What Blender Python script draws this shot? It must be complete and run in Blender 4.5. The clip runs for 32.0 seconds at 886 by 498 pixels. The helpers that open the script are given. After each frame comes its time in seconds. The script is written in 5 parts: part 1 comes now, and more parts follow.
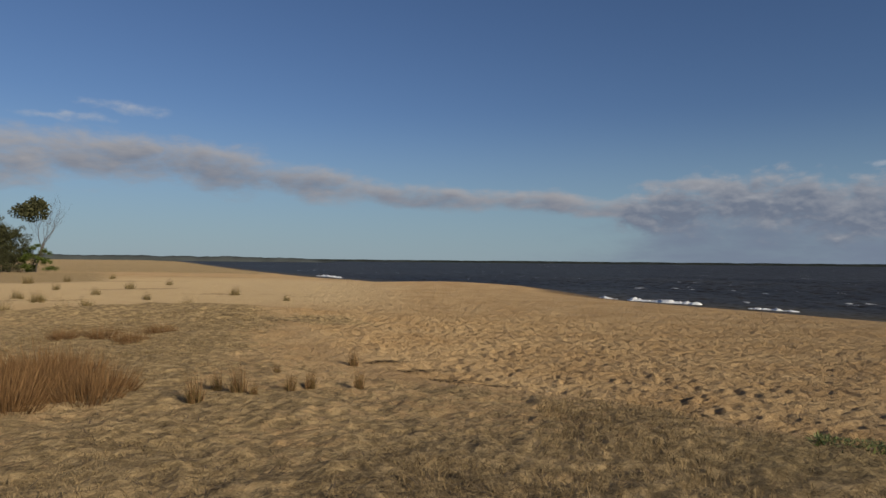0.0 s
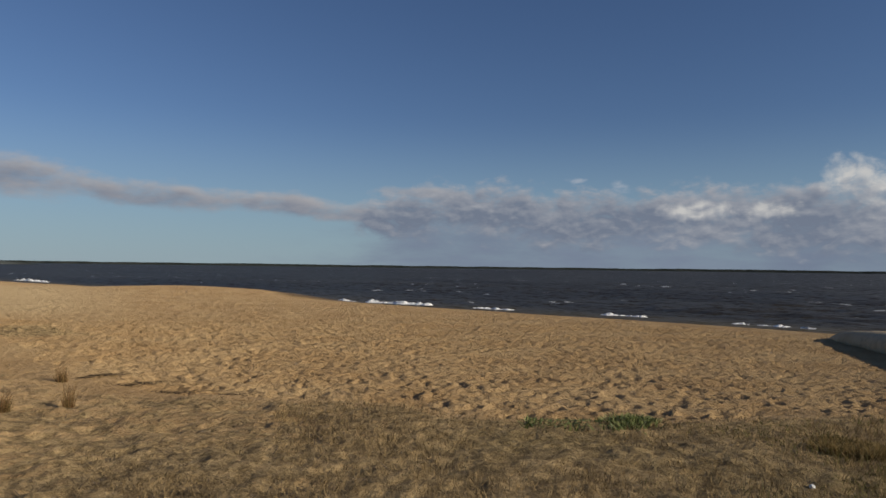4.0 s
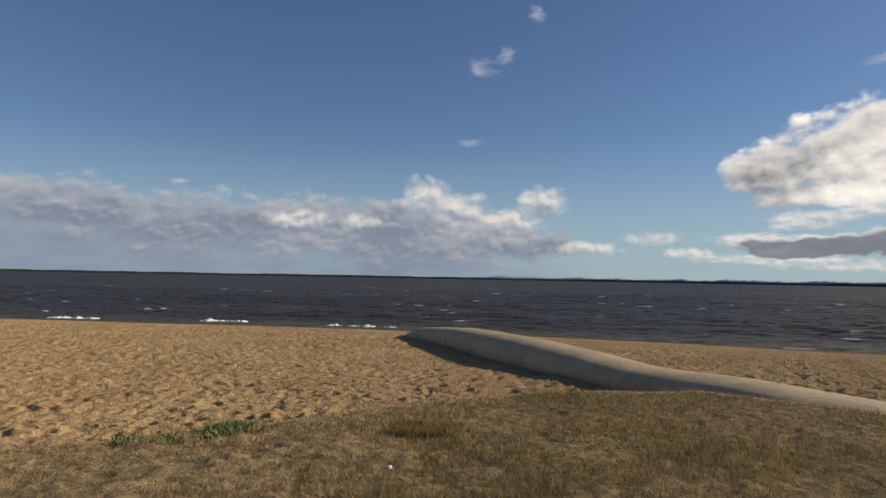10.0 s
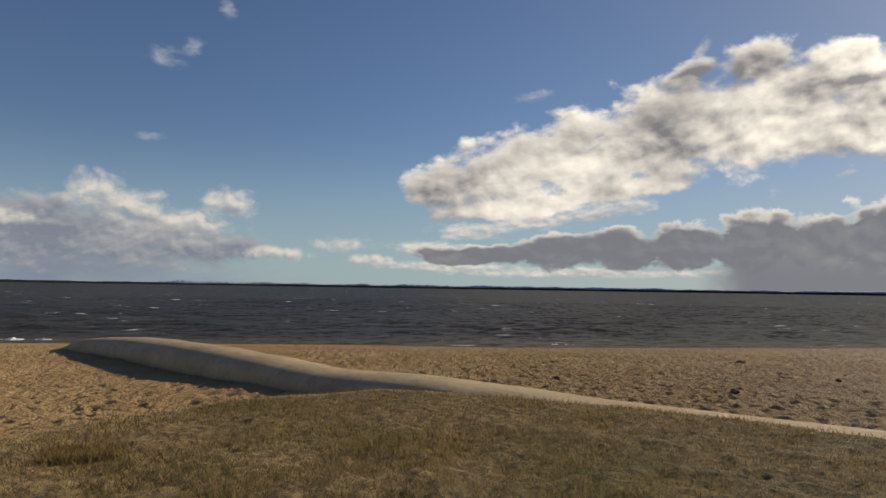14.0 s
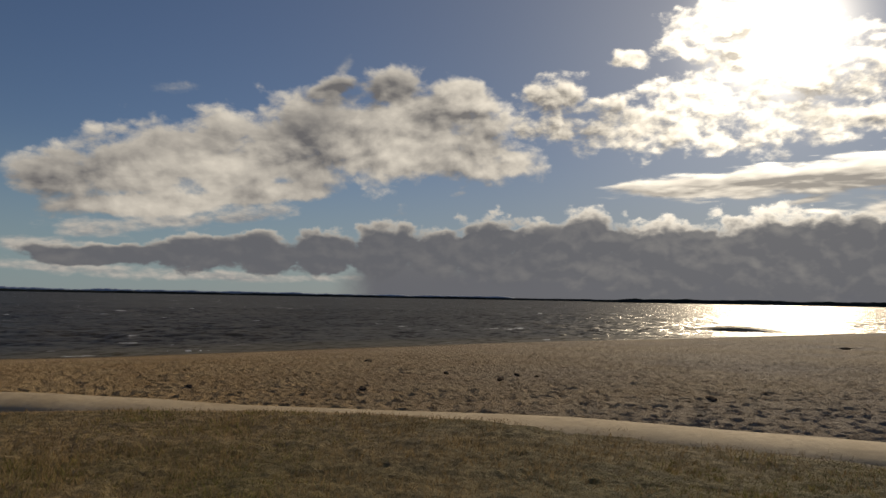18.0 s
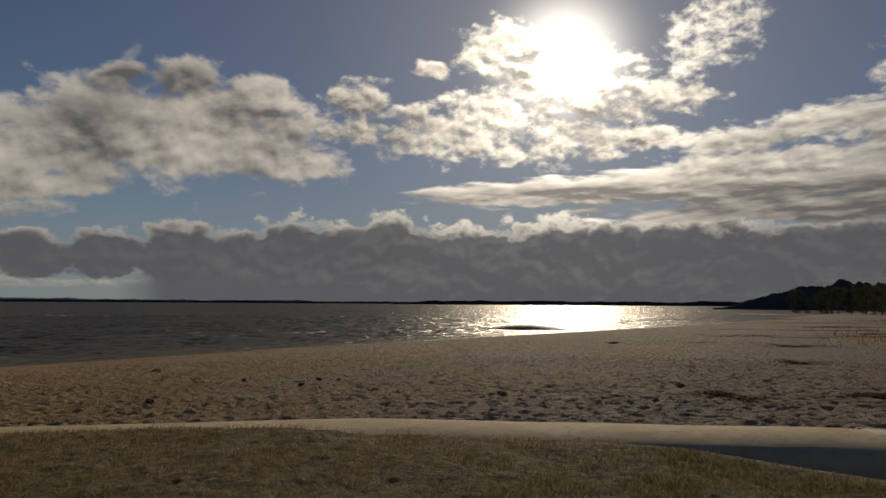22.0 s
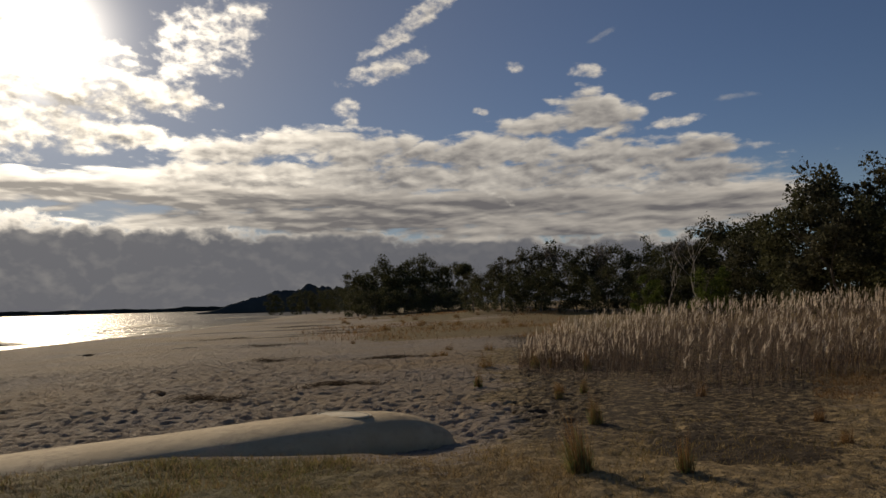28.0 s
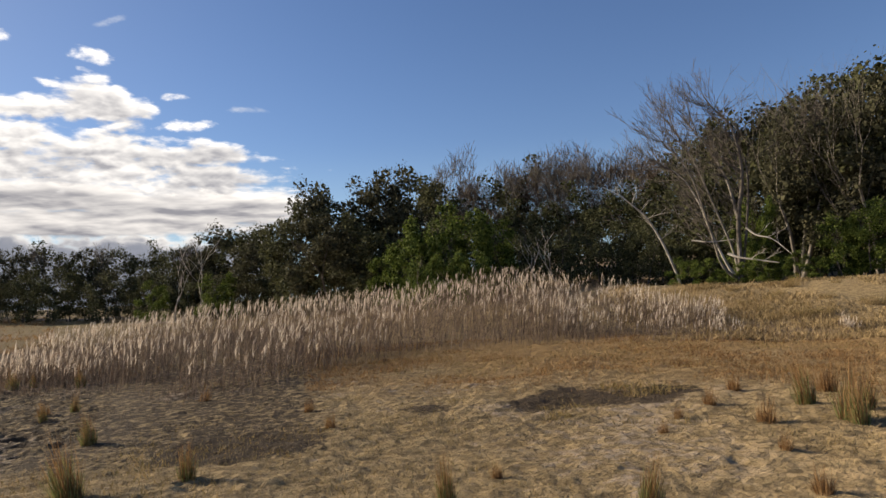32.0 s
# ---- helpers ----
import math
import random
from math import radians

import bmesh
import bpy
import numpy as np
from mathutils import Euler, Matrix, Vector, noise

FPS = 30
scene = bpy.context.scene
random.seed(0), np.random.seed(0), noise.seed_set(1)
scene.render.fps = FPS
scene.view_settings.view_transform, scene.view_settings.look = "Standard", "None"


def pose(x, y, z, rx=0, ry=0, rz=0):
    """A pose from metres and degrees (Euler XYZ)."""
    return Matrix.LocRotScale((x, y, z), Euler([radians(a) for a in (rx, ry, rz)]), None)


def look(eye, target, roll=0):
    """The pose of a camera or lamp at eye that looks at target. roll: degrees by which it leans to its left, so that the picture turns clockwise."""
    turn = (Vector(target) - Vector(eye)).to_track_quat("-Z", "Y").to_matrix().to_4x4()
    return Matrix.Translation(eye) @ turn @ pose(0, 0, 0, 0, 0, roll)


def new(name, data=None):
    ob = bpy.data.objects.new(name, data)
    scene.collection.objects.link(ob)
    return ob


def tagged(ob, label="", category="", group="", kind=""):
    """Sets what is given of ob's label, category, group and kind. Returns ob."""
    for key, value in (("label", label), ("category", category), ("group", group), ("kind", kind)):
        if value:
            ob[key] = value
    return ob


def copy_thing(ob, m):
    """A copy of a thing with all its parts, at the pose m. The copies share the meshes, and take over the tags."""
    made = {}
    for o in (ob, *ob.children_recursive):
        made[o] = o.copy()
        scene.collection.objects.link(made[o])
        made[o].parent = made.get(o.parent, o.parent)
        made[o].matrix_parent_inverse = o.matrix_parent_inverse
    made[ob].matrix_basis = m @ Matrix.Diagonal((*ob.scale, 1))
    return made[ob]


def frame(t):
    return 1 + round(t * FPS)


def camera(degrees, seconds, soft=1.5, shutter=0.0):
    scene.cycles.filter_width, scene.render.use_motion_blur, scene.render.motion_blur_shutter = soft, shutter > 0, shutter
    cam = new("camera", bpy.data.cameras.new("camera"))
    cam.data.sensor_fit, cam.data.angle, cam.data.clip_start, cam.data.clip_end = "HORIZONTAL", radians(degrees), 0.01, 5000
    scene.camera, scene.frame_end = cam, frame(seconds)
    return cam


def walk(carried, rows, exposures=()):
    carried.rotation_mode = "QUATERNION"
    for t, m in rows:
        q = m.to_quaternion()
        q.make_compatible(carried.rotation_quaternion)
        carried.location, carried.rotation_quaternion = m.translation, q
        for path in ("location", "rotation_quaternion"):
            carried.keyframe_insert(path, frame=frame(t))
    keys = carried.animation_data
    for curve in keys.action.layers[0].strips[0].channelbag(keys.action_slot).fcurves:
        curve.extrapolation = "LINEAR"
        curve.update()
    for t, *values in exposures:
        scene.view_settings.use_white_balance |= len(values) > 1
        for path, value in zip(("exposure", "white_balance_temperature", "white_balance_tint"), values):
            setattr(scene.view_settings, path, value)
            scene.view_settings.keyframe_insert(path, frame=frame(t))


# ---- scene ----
EYE = 1.6
SEA = -0.8
SUN_AZ, SUN_EL = -136.6, 20.0
cam = camera(66.22, 32.0, soft=1.5)
# seconds, yaw, pitch, roll about the lens: the camera turns where it stands
PATH = [
    (0, -0.00, 1.07, 0.57),
    (0.5, -1.81, 1.09, 0.67),
    (1, -5.57, 1.18, 0.63),
    (1.5, -8.61, 1.20, 0.65),
    (2, -11.53, 1.28, 0.73),
    (2.5, -14.23, 1.33, 0.74),
    (3, -17.14, 1.42, 0.69),
    (3.5, -19.57, 1.50, 0.70),
    (5.5, -27.72, 1.73, 0.81),
    (6, -29.91, 1.79, 0.81),
    (6.5, -32.15, 1.84, 0.80),
    (7, -34.73, 1.91, 0.79),
    (7.5, -37.31, 1.97, 0.76),
    (8, -40.26, 2.03, 0.76),
    (8.5, -43.28, 2.12, 0.91),
    (9, -46.96, 2.23, 0.88),
    (9.5, -50.49, 2.32, 0.93),
    (10, -54.30, 2.47, 1.02),
    (10.5, -57.98, 2.58, 1.02),
    (11, -61.96, 2.73, 1.10),
    (11.5, -65.52, 2.81, 0.97),
    (12, -68.87, 2.93, 0.99),
    (12.5, -72.06, 3.02, 0.97),
    (13, -74.90, 3.10, 0.91),
    (13.5, -76.86, 3.19, 0.85),
    (14, -80.17, 3.30, 0.90),
    (14.5, -84.72, 3.37, 1.02),
    (15, -88.79, 3.50, 1.37),
    (15.5, -92.63, 3.60, 1.67),
    (17.5, -106.82, 4.04, 1.15),
    (18, -109.84, 4.14, 1.03),
    (18.5, -112.16, 4.20, 0.95),
    (19, -114.13, 4.28, 0.80),
    (19.5, -115.74, 4.34, 0.78),
    (20, -117.49, 4.38, 0.79),
    (20.5, -119.31, 4.42, 0.69),
    (21, -121.41, 4.46, 0.61),
    (21.5, -123.54, 4.53, 0.47),
    (22, -126.37, 4.58, 0.34),
    (22.5, -129.67, 4.60, 0.15),
    (23, -134.08, 4.68, -0.16),
    (23.5, -138.33, 4.68, -0.34),
    (24, -142.56, 4.69, -0.51),
    (24.5, -146.52, 4.69, -0.60),
    (25, -150.56, 4.67, -0.88),
    (25.5, -153.96, 4.68, -1.02),
    (27.5, -163.61, 4.68, -1.41),
    (28, -167.99, 4.59, -1.56),
    (28.5, -172.81, 4.49, -1.74),
    (29, -178.37, 4.37, -1.95),
    (29.5, -183.18, 4.29, -2.00),
    (30, -188.20, 4.17, -2.15),
    (30.5, -192.84, 4.06, -2.18),
    (31, -197.97, 3.86, -2.37),
    (31.5, -202.76, 3.68, -2.56),
    (32, -207.86, 3.56, -2.64),
]

def turned(yaw, pitch, roll):
    return pose(0, 0, EYE, 0, 0, yaw) @ pose(0, 0, 0, 90 + pitch) @ pose(0, 0, 0, 0, 0, roll)


walk(cam, [(t, turned(y, p, r)) for t, y, p, r in PATH],
     exposures=[(0.0, -0.15, 6300, 10), (3.0, -0.12, 6300, 10), (6.0, 0.08, 6400, 10), (9.0, 0.3, 6500, 10), (12.0, 0.32, 6850, 10), (14.0, 0.2, 7000, 10), (15.0, 0.12, 7100, 10), (17.0, -0.24, 7150, 10), (18.5, -0.58, 7150, 10), (20.0, -0.9, 7150, 11), (23.0, -0.9, 7150, 11),
                (26.0, -0.83, 7100, 11), (28.0, -0.46, 7150, 11), (30.0, 0.42, 7050, 11), (32.0, 0.85, 6650, 11)])


def way(az, el=0.0):
    a, e = radians(az), radians(el)
    return Vector((-math.sin(a) * math.cos(e), math.cos(a) * math.cos(e), math.sin(e)))


def at(az, d):
    """The plan place d metres off in the direction az."""
    w = way(az)
    return w.x * d, w.y * d


# ---------------------------------------------------------------- sun and sky
SUN = way(SUN_AZ, SUN_EL)
sun_data = bpy.data.lights.new("sun", "SUN")
sun_data.energy, sun_data.angle, sun_data.color = 5.0, radians(0.8), (1.0, 0.86, 0.66)
sun = new("sun", sun_data)
sun.matrix_world = look(tuple(SUN * 200), (0, 0, 0))


class Nodes:
    """Short hand for node trees."""

    def __init__(self, tree):
        self.tree = tree

    def put(self, sock, value):
        if isinstance(value, bpy.types.NodeSocket):
            self.tree.links.new(value, sock)
        else:
            sock.default_value = value

    def node(self, kind, **props):
        n = self.tree.nodes.new(kind)
        for k, v in props.items():
            setattr(n, k, v)
        return n

    def math(self, op, a, b=0.0, c=0.0):
        n = self.node("ShaderNodeMath", operation=op)
        for i, v in enumerate((a, b, c)):
            self.put(n.inputs[i], v)
        return n.outputs[0]

    def vec(self, op, a, b=(0, 0, 0), scale=1.0):
        n = self.node("ShaderNodeVectorMath", operation=op)
        self.put(n.inputs[0], a), self.put(n.inputs[1], b)
        if op == "SCALE":
            self.put(n.inputs["Scale"], scale)
        return n.outputs["Value"] if op in ("LENGTH", "DOT_PRODUCT") else n.outputs[0]

    def noise(self, v, scale, detail=4.0, rough=0.55, dist=0.0, color=False):
        n = self.node("ShaderNodeTexNoise", noise_dimensions="3D")
        self.put(n.inputs["Vector"], v), self.put(n.inputs["Scale"], scale), self.put(n.inputs["Detail"], detail)
        self.put(n.inputs["Roughness"], rough), self.put(n.inputs["Distortion"], dist)
        return n.outputs["Color" if color else "Fac"]

    def step(self, x, a, b, lo=0.0, hi=1.0):
        n = self.node("ShaderNodeMapRange", interpolation_type="SMOOTHSTEP")
        for i, v in enumerate((x, a, b, lo, hi)):
            self.put(n.inputs[i], v)
        return n.outputs[0]

    def mix(self, f, a, b, kind="MIX"):
        n = self.node("ShaderNodeMix", data_type="RGBA", blend_type=kind)
        self.put(n.inputs[0], f), self.put(n.inputs[6], a), self.put(n.inputs[7], b)
        return n.outputs[2]

    def blend(self, f, a, b):
        n = self.node("ShaderNodeMix", data_type="VECTOR")
        self.put(n.inputs[0], f), self.put(n.inputs[4], a), self.put(n.inputs[5], b)
        return n.outputs[1]

    def gain(self, col, k):
        return self.vec("SCALE", col, scale=k)


def rgb(r, g, b):
    return (r, g, b, 1.0)


world = bpy.data.worlds.new("world")
scene.world = world
world.use_nodes = True
world.node_tree.nodes.clear()
W = Nodes(world.node_tree)
sky = W.node("ShaderNodeTexSky", sky_type="NISHITA", sun_disc=False, sun_elevation=radians(SUN_EL), sun_rotation=radians(-SUN_AZ),
             altitude=0.0, air_density=1.0, dust_density=0.05, ozone_density=3.0)
ray_way = W.node("ShaderNodeTexCoord").outputs["Generated"]
split = W.node("ShaderNodeSeparateXYZ")
W.put(split.inputs[0], ray_way)
turn = W.math("MULTIPLY", W.math("ARCTAN2", W.math("MULTIPLY", split.outputs[0], -1.0), split.outputs[1]), 180 / math.pi)
turn = W.math("SUBTRACT", turn, W.math("MULTIPLY", W.math("GREATER_THAN", turn, 78.0), 360.0))
rise = W.math("MULTIPLY", W.math("ARCSINE", split.outputs[2]), 180 / math.pi)
join = W.node("ShaderNodeCombineXYZ")
W.put(join.inputs[0], turn), W.put(join.inputs[1], rise)
dome = join.outputs[0]
toward = W.math("MAXIMUM", W.vec("DOT_PRODUCT", ray_way, tuple(SUN)), 0.0)
glow = W.math("POWER", toward, 40.0)
core = W.math("POWER", toward, 500.0)
veil_glow = W.math("POWER", toward, 14.0)


def cloud_layer(under, blobs, size, seed, lit, dark, core_, rag=1.2, puff=0.5, soft=0.3, side=1.6, warp=2.0, glare=(0, 0, 0), fine=0.6, cap=0.6, drop=0.4, even=0.25, deep=0.88, veil=1.0, wide=1.3):
    """Cloud banks (centre azimuth and elevation, half width and height, tilt: all degrees) over what lies under. Noise frays them and
    swells them into rounded heads; their thick cores and undersides are dark."""
    place = W.vec("ADD", dome, W.gain(under, 0.0004))
    flat = W.node("ShaderNodeMapping", vector_type="TEXTURE")
    W.put(flat.inputs[0], place)
    flat.inputs["Location"].default_value, flat.inputs["Scale"].default_value = (seed * 31.0, seed * 17.0, seed * 5.0), (size[0], size[1], 1.0)
    grain = flat.outputs[0]
    push = W.vec("MULTIPLY", W.vec("SUBTRACT", W.noise(grain, 0.6, 3.0, 0.5, color=True), (0.5, 0.5, 0.5)), (warp * 1.6, warp * 0.7, 0.0))
    moved = W.vec("ADD", place, push)
    near = base = None
    for az, el, ra, re, tilt in blobs:
        m = W.node("ShaderNodeMapping", vector_type="TEXTURE")
        W.put(m.inputs[0], moved)
        m.inputs["Location"].default_value, m.inputs["Rotation"].default_value, m.inputs["Scale"].default_value = (az, el, 0), (0, 0, radians(tilt)), (ra * wide, re * wide, 1)
        d = W.vec("LENGTH", m.outputs[0])
        near = d if near is None else W.math("SMOOTH_MIN", near, d, 0.25)
        d = W.vec("LENGTH", W.vec("ADD", m.outputs[0], (0.0, drop, 0.0)))
        base = d if base is None else W.math("SMOOTH_MIN", base, d, 0.5)
    field = W.math("MINIMUM", W.math("SUBTRACT", 1.0, near), cap)

    def stuff_at(shift, detail):
        p = W.vec("ADD", grain, shift)
        frays = W.math("MULTIPLY", W.math("SUBTRACT", W.noise(p, 1.0, detail, fine, 0.15), 0.5), rag)
        lumps = W.math("ABSOLUTE", W.math("SUBTRACT", W.math("MULTIPLY", W.noise(W.vec("ADD", p, (5.2, 1.3, 8.1)), 1.25, detail - 2.0, 0.5, 0.2), 2.0), 1.0))
        return W.math("ADD", frays, W.math("MULTIPLY", W.math("SUBTRACT", lumps, 0.18), puff))

    here = stuff_at((0.0, 0.0, 0.0), 9.0)
    body = W.math("ADD", field, here)
    alpha = W.math("MULTIPLY", W.step(body, 0.0, soft), veil)
    broad = stuff_at((0.0, 0.0, 0.0), 4.0)
    relief = W.math("MULTIPLY", W.math("SUBTRACT", stuff_at((-0.1, 0.28, 0.0), 4.0), W.math("ADD", W.math("MULTIPLY", broad, 0.75), W.math("MULTIPLY", here, 0.25))), side)
    depth = W.step(W.math("ADD", W.math("SUBTRACT", 1.0, base), W.math("ADD", W.math("MULTIPLY", broad, 0.5), W.math("MULTIPLY", here, 0.2))), core_[0], core_[1])
    depth = W.math("MULTIPLY", depth, W.step(W.noise(W.vec("ADD", grain, (3.3, 7.7, 1.1)), 0.4, 5.0, 0.55, 0.3), 0.3, 0.68, even * deep, deep))
    n = W.node("ShaderNodeClamp")
    W.put(n.inputs[0], W.math("ADD", depth, relief))
    col = W.blend(n.outputs[0], lit, dark)
    shine = W.math("ADD", W.math("MULTIPLY", W.math("ADD", glow, W.math("MULTIPLY", veil_glow, 0.45)), glare[0]), W.math("MULTIPLY", core, glare[1]))
    shine = W.math("MULTIPLY", shine, W.math("SUBTRACT", 1.0, W.math("MULTIPLY", n.outputs[0], glare[2])))
    return W.blend(alpha, under, W.vec("ADD", col, W.gain((1.0, 0.93, 0.80), shine)))


# clear air: deep blue above, a pale blue haze low down
tone = W.vec("MULTIPLY", sky.outputs[0], (0.91, 0.955, 1.14))
haze = W.step(rise, -1.0, 13.0, 0.75, 0.0)
tone = W.blend(haze, tone, W.blend(W.math("POWER", toward, 6.0), (4.1, 6.0, 7.3), (7.0, 7.6, 8.0)))
tone = W.blend(W.math("MULTIPLY", W.math("POWER", toward, 5.0), 0.45), tone, (3.8, 3.8, 4.0))
# the sun's own glare through the thin veil round it
tone = W.vec("ADD", tone, W.gain((1.0, 0.95, 0.86), W.math("ADD", W.math("MULTIPLY", W.math("POWER", toward, 12.0), 1.2), W.math("ADD", W.math("MULTIPLY", glow, 3.0), W.math("MULTIPLY", core, 60.0)))))
# long grey band, away from the sun
tone = cloud_layer(tone, [(34, 7.2, 7, 2.3, 0), (26, 7.7, 7, 2.0, 0), (18.4, 7.4, 5, 1.9, 5), (10, 6.3, 6, 1.4, 6), (1, 5.4, 7, 1.0, 4), (-9, 4.9, 7, 0.9, 3), (-14, 4.3, 4, 0.7, 0), (-20, 6.2, 4, 0.5, 0)],
                   (3.6, 1.5), 1, (6.6, 6.4, 6.5), (3.5, 3.85, 4.7), (-0.1, 0.7), rag=1.2, puff=0.35, soft=0.75, side=1.0, warp=1.6, even=0.5)
# blue grey rain cloud over the far shore, and the rain below it
tone = cloud_layer(tone, [(-22, 1.8, 7, 2.6, 0), (-32, 1.6, 9, 3.0, 0), (-43, 1.6, 10, 3.0, 0), (-53, 1.4, 7, 2.4, 0), (-38, 0.2, 22, 2.6, 0)],
                   (6.0, 1.6), 12, (3.6, 4.3, 5.5), (2.8, 3.4, 4.6), (-0.2, 0.5), rag=0.8, puff=0.1, soft=0.8, side=0.2, warp=1.5, veil=1.0, wide=1.5)
tone = cloud_layer(tone, [(-18.5, 4.2, 4, 1.7, 0), (-25, 4.8, 6, 2.0, 0), (-33, 4.2, 7, 2.1, 0), (-42, 4.2, 7, 2.2, 0), (-50, 3.9, 6, 2.4, 0), (-57, 3.4, 6, 2.2, 0), (-61, 2.8, 4, 1.3, 0)],
                   (2.6, 1.4), 6, (6.3, 6.4, 6.8), (2.9, 3.4, 4.4), (-0.35, 0.45), rag=1.2, puff=0.6, soft=0.55, side=1.2, warp=1.2, wide=1.35, deep=1.0, even=0.5)
# its sunlit heads
tone = cloud_layer(tone, [(-53.0, 6.9, 2.1, 1.7, 0), (-55.4, 5.9, 2.6, 1.6, 0), (-62.5, 6.6, 2.1, 1.3, 0), (-60.0, 4.8, 3.2, 1.1, 0), (-42.4, 4.7, 2.8, 0.8, 0), (-47.5, 4.6, 2.2, 0.7, 0), (-66.0, 2.6, 2.6, 0.6, 0), (-71.5, 3.5, 2.6, 0.6, 0), (-74.5, 2.3, 2.6, 0.5, 0)],
                   (2.4, 1.8), 2, (9.8, 9.5, 9.0), (4.0, 4.4, 5.3), (0.1, 0.9), rag=1.1, puff=0.9, soft=0.8, side=1.5, warp=0.8, drop=0.6, wide=1.25)
# thin wisps
tone = cloud_layer(tone, [(-57.4, 17.4, 1.7, 0.9, 20), (-59.2, 18.3, 1.6, 0.6, -25), (-62.1, 21.4, 1.2, 0.7, 20), (-56.3, 11.3, 1.1, 0.5, 0), (25.5, 11.3, 4.0, 0.55, 4), (29, 10.4, 4.0, 0.4, 0), (-36.0, 6.6, 1.3, 0.6, 0), (-33, 7.3, 1.0, 0.3, 0), (-182, 21.2, 1.7, 0.35, -22), (-192, 15.2, 1.6, 0.35, 0), (-101, 18.8, 1.7, 0.6, -45), (-88, 16.0, 2.2, 0.5, -10)],
                   (1.9, 1.0), 7, (7.8, 8.1, 8.7), (6.0, 6.6, 7.6), (0.4, 1.2), rag=1.9, puff=0.4, soft=1.6, side=0.5, warp=1.4, wide=1.0)
# low heaps and a pale streak left of the rain bank
tone = cloud_layer(tone, [(-79, 3.4, 4, 0.6, 0), (-83, 4.9, 4, 0.8, -5), (-88, 5.8, 5, 0.9, -5), (-94, 6.6, 4, 0.8, -8), (-92, 1.5, 11, 0.45, 0), (-80, 1.9, 6, 0.5, 0)],
                   (2.4, 1.0), 10, (10.0, 9.8, 9.5), (4.6, 4.9, 5.6), (0.1, 0.9), rag=1.6, puff=0.6, soft=0.8, side=1.3, warp=1.2, glare=(20.0, 40.0, 0.8), wide=1.2)
# rain falling from the bank below the sun
tone = cloud_layer(tone, [(-108, 0.6, 7, 3.0, 0), (-118, 0.8, 12, 3.8, 0), (-135, 0.8, 18, 4.4, 0), (-160, 0.8, 28, 4.4, 0), (-184, 0.8, 10, 3.4, 0)],
                   (5.0, 3.0), 15, (3.4, 3.55, 4.0), (2.9, 3.1, 3.7), (-0.3, 0.4), rag=0.5, puff=0.0, soft=0.5, side=0.2, warp=1.5, even=0.7, wide=1.1, deep=1.0)
# rain bank below the sun, with swelling heads whose thin edges shine
tone = cloud_layer(tone, [(-83, 2.9, 6, 0.9, 0), (-90, 3.3, 5, 1.5, -4), (-95, 3.4, 3.6, 1.9, 0), (-100, 3.6, 3.2, 2.2, 0), (-105, 3.8, 3.4, 2.8, 0), (-109.5, 3.8, 3.4, 2.4, 0), (-113.5, 4.2, 3.6, 3.2, 0), (-118, 4.2, 3.4, 2.8, 0), (-121.8, 4.6, 3.6, 3.3, 0), (-128, 3.6, 6, 3.6, 0), (-136, 3.6, 9, 3.8, 0),
                          (-146, 3.6, 11, 3.8, 0), (-158, 3.4, 11, 3.6, 0), (-171, 3.0, 12, 3.3, 0), (-183, 2.6, 9, 3.0, 0), (-190, 2.6, 5, 2.6, 0)],
                   (3.2, 2.2), 3, (13.0, 12.4, 11.4), (2.75, 2.95, 3.5), (-0.28, 0.16), rag=1.15, puff=0.6, soft=0.24, side=0.15, warp=1.7, glare=(40.0, 40.0, 0.975), fine=0.6, cap=0.8, drop=0.3, even=0.97, wide=1.05, deep=1.0)
# broken bank beside the sun
tone = cloud_layer(tone, [(-80.5, 8.9, 3.6, 1.7, -12), (-86, 9.9, 6, 2.9, -12), (-93, 11.4, 7, 3.4, -13), (-100, 12.8, 6, 3.6, -10), (-106, 13.4, 5.5, 3.8, -5), (-111, 13.6, 4, 3.4, 0), (-105.5, 17.2, 2.4, 1.5, 0), (-111, 17.0, 2.4, 1.7, 0), (-114, 11.4, 3.4, 1.7, 0), (-86, 6.9, 6, 1.0, -6), (-95, 8.2, 6, 1.0, -6), (-100, 17.0, 2.0, 0.8, -20)],
                   (3.6, 2.4), 4, (15.5, 14.8, 13.6), (2.9, 2.95, 3.3), (-0.65, 0.38), rag=1.5, puff=0.5, soft=0.4, side=0.7, warp=1.6, glare=(40.0, 140.0, 0.8), drop=0.5, cap=0.6, wide=1.32, even=0.3, fine=0.56, deep=0.97)
# flakes and torn heaps before the sun
tone = cloud_layer(tone, [(-132, 20.4, 3.4, 2.0, 0), (-136.5, 18.4, 4.6, 2.4, 0), (-141, 16.7, 4.6, 1.7, 0), (-145.5, 16.2, 2.6, 1.0, 0), (-131, 15.4, 4.6, 2.2, 0), (-126, 13.7, 4.0, 1.6, 0), (-135, 13.4, 6, 1.5, 0), (-119.2, 16.6, 2.2, 1.5, 0), (-123.2, 15.4, 2.2, 0.9, 0), (-125.4, 19.3, 1.5, 0.6, 0), (-119, 14.2, 3.2, 0.8, 0), (-143, 13.4, 3.5, 0.7, 0)],
                   (2.4, 1.5), 14, (13.5, 12.9, 11.8), (3.6, 3.5, 3.6), (-0.35, 0.55), rag=1.8, puff=0.5, soft=0.5, side=1.0, warp=1.3, glare=(26.0, 110.0, 0.85), cap=0.4, wide=1.5, even=0.3, fine=0.57, deep=0.95)
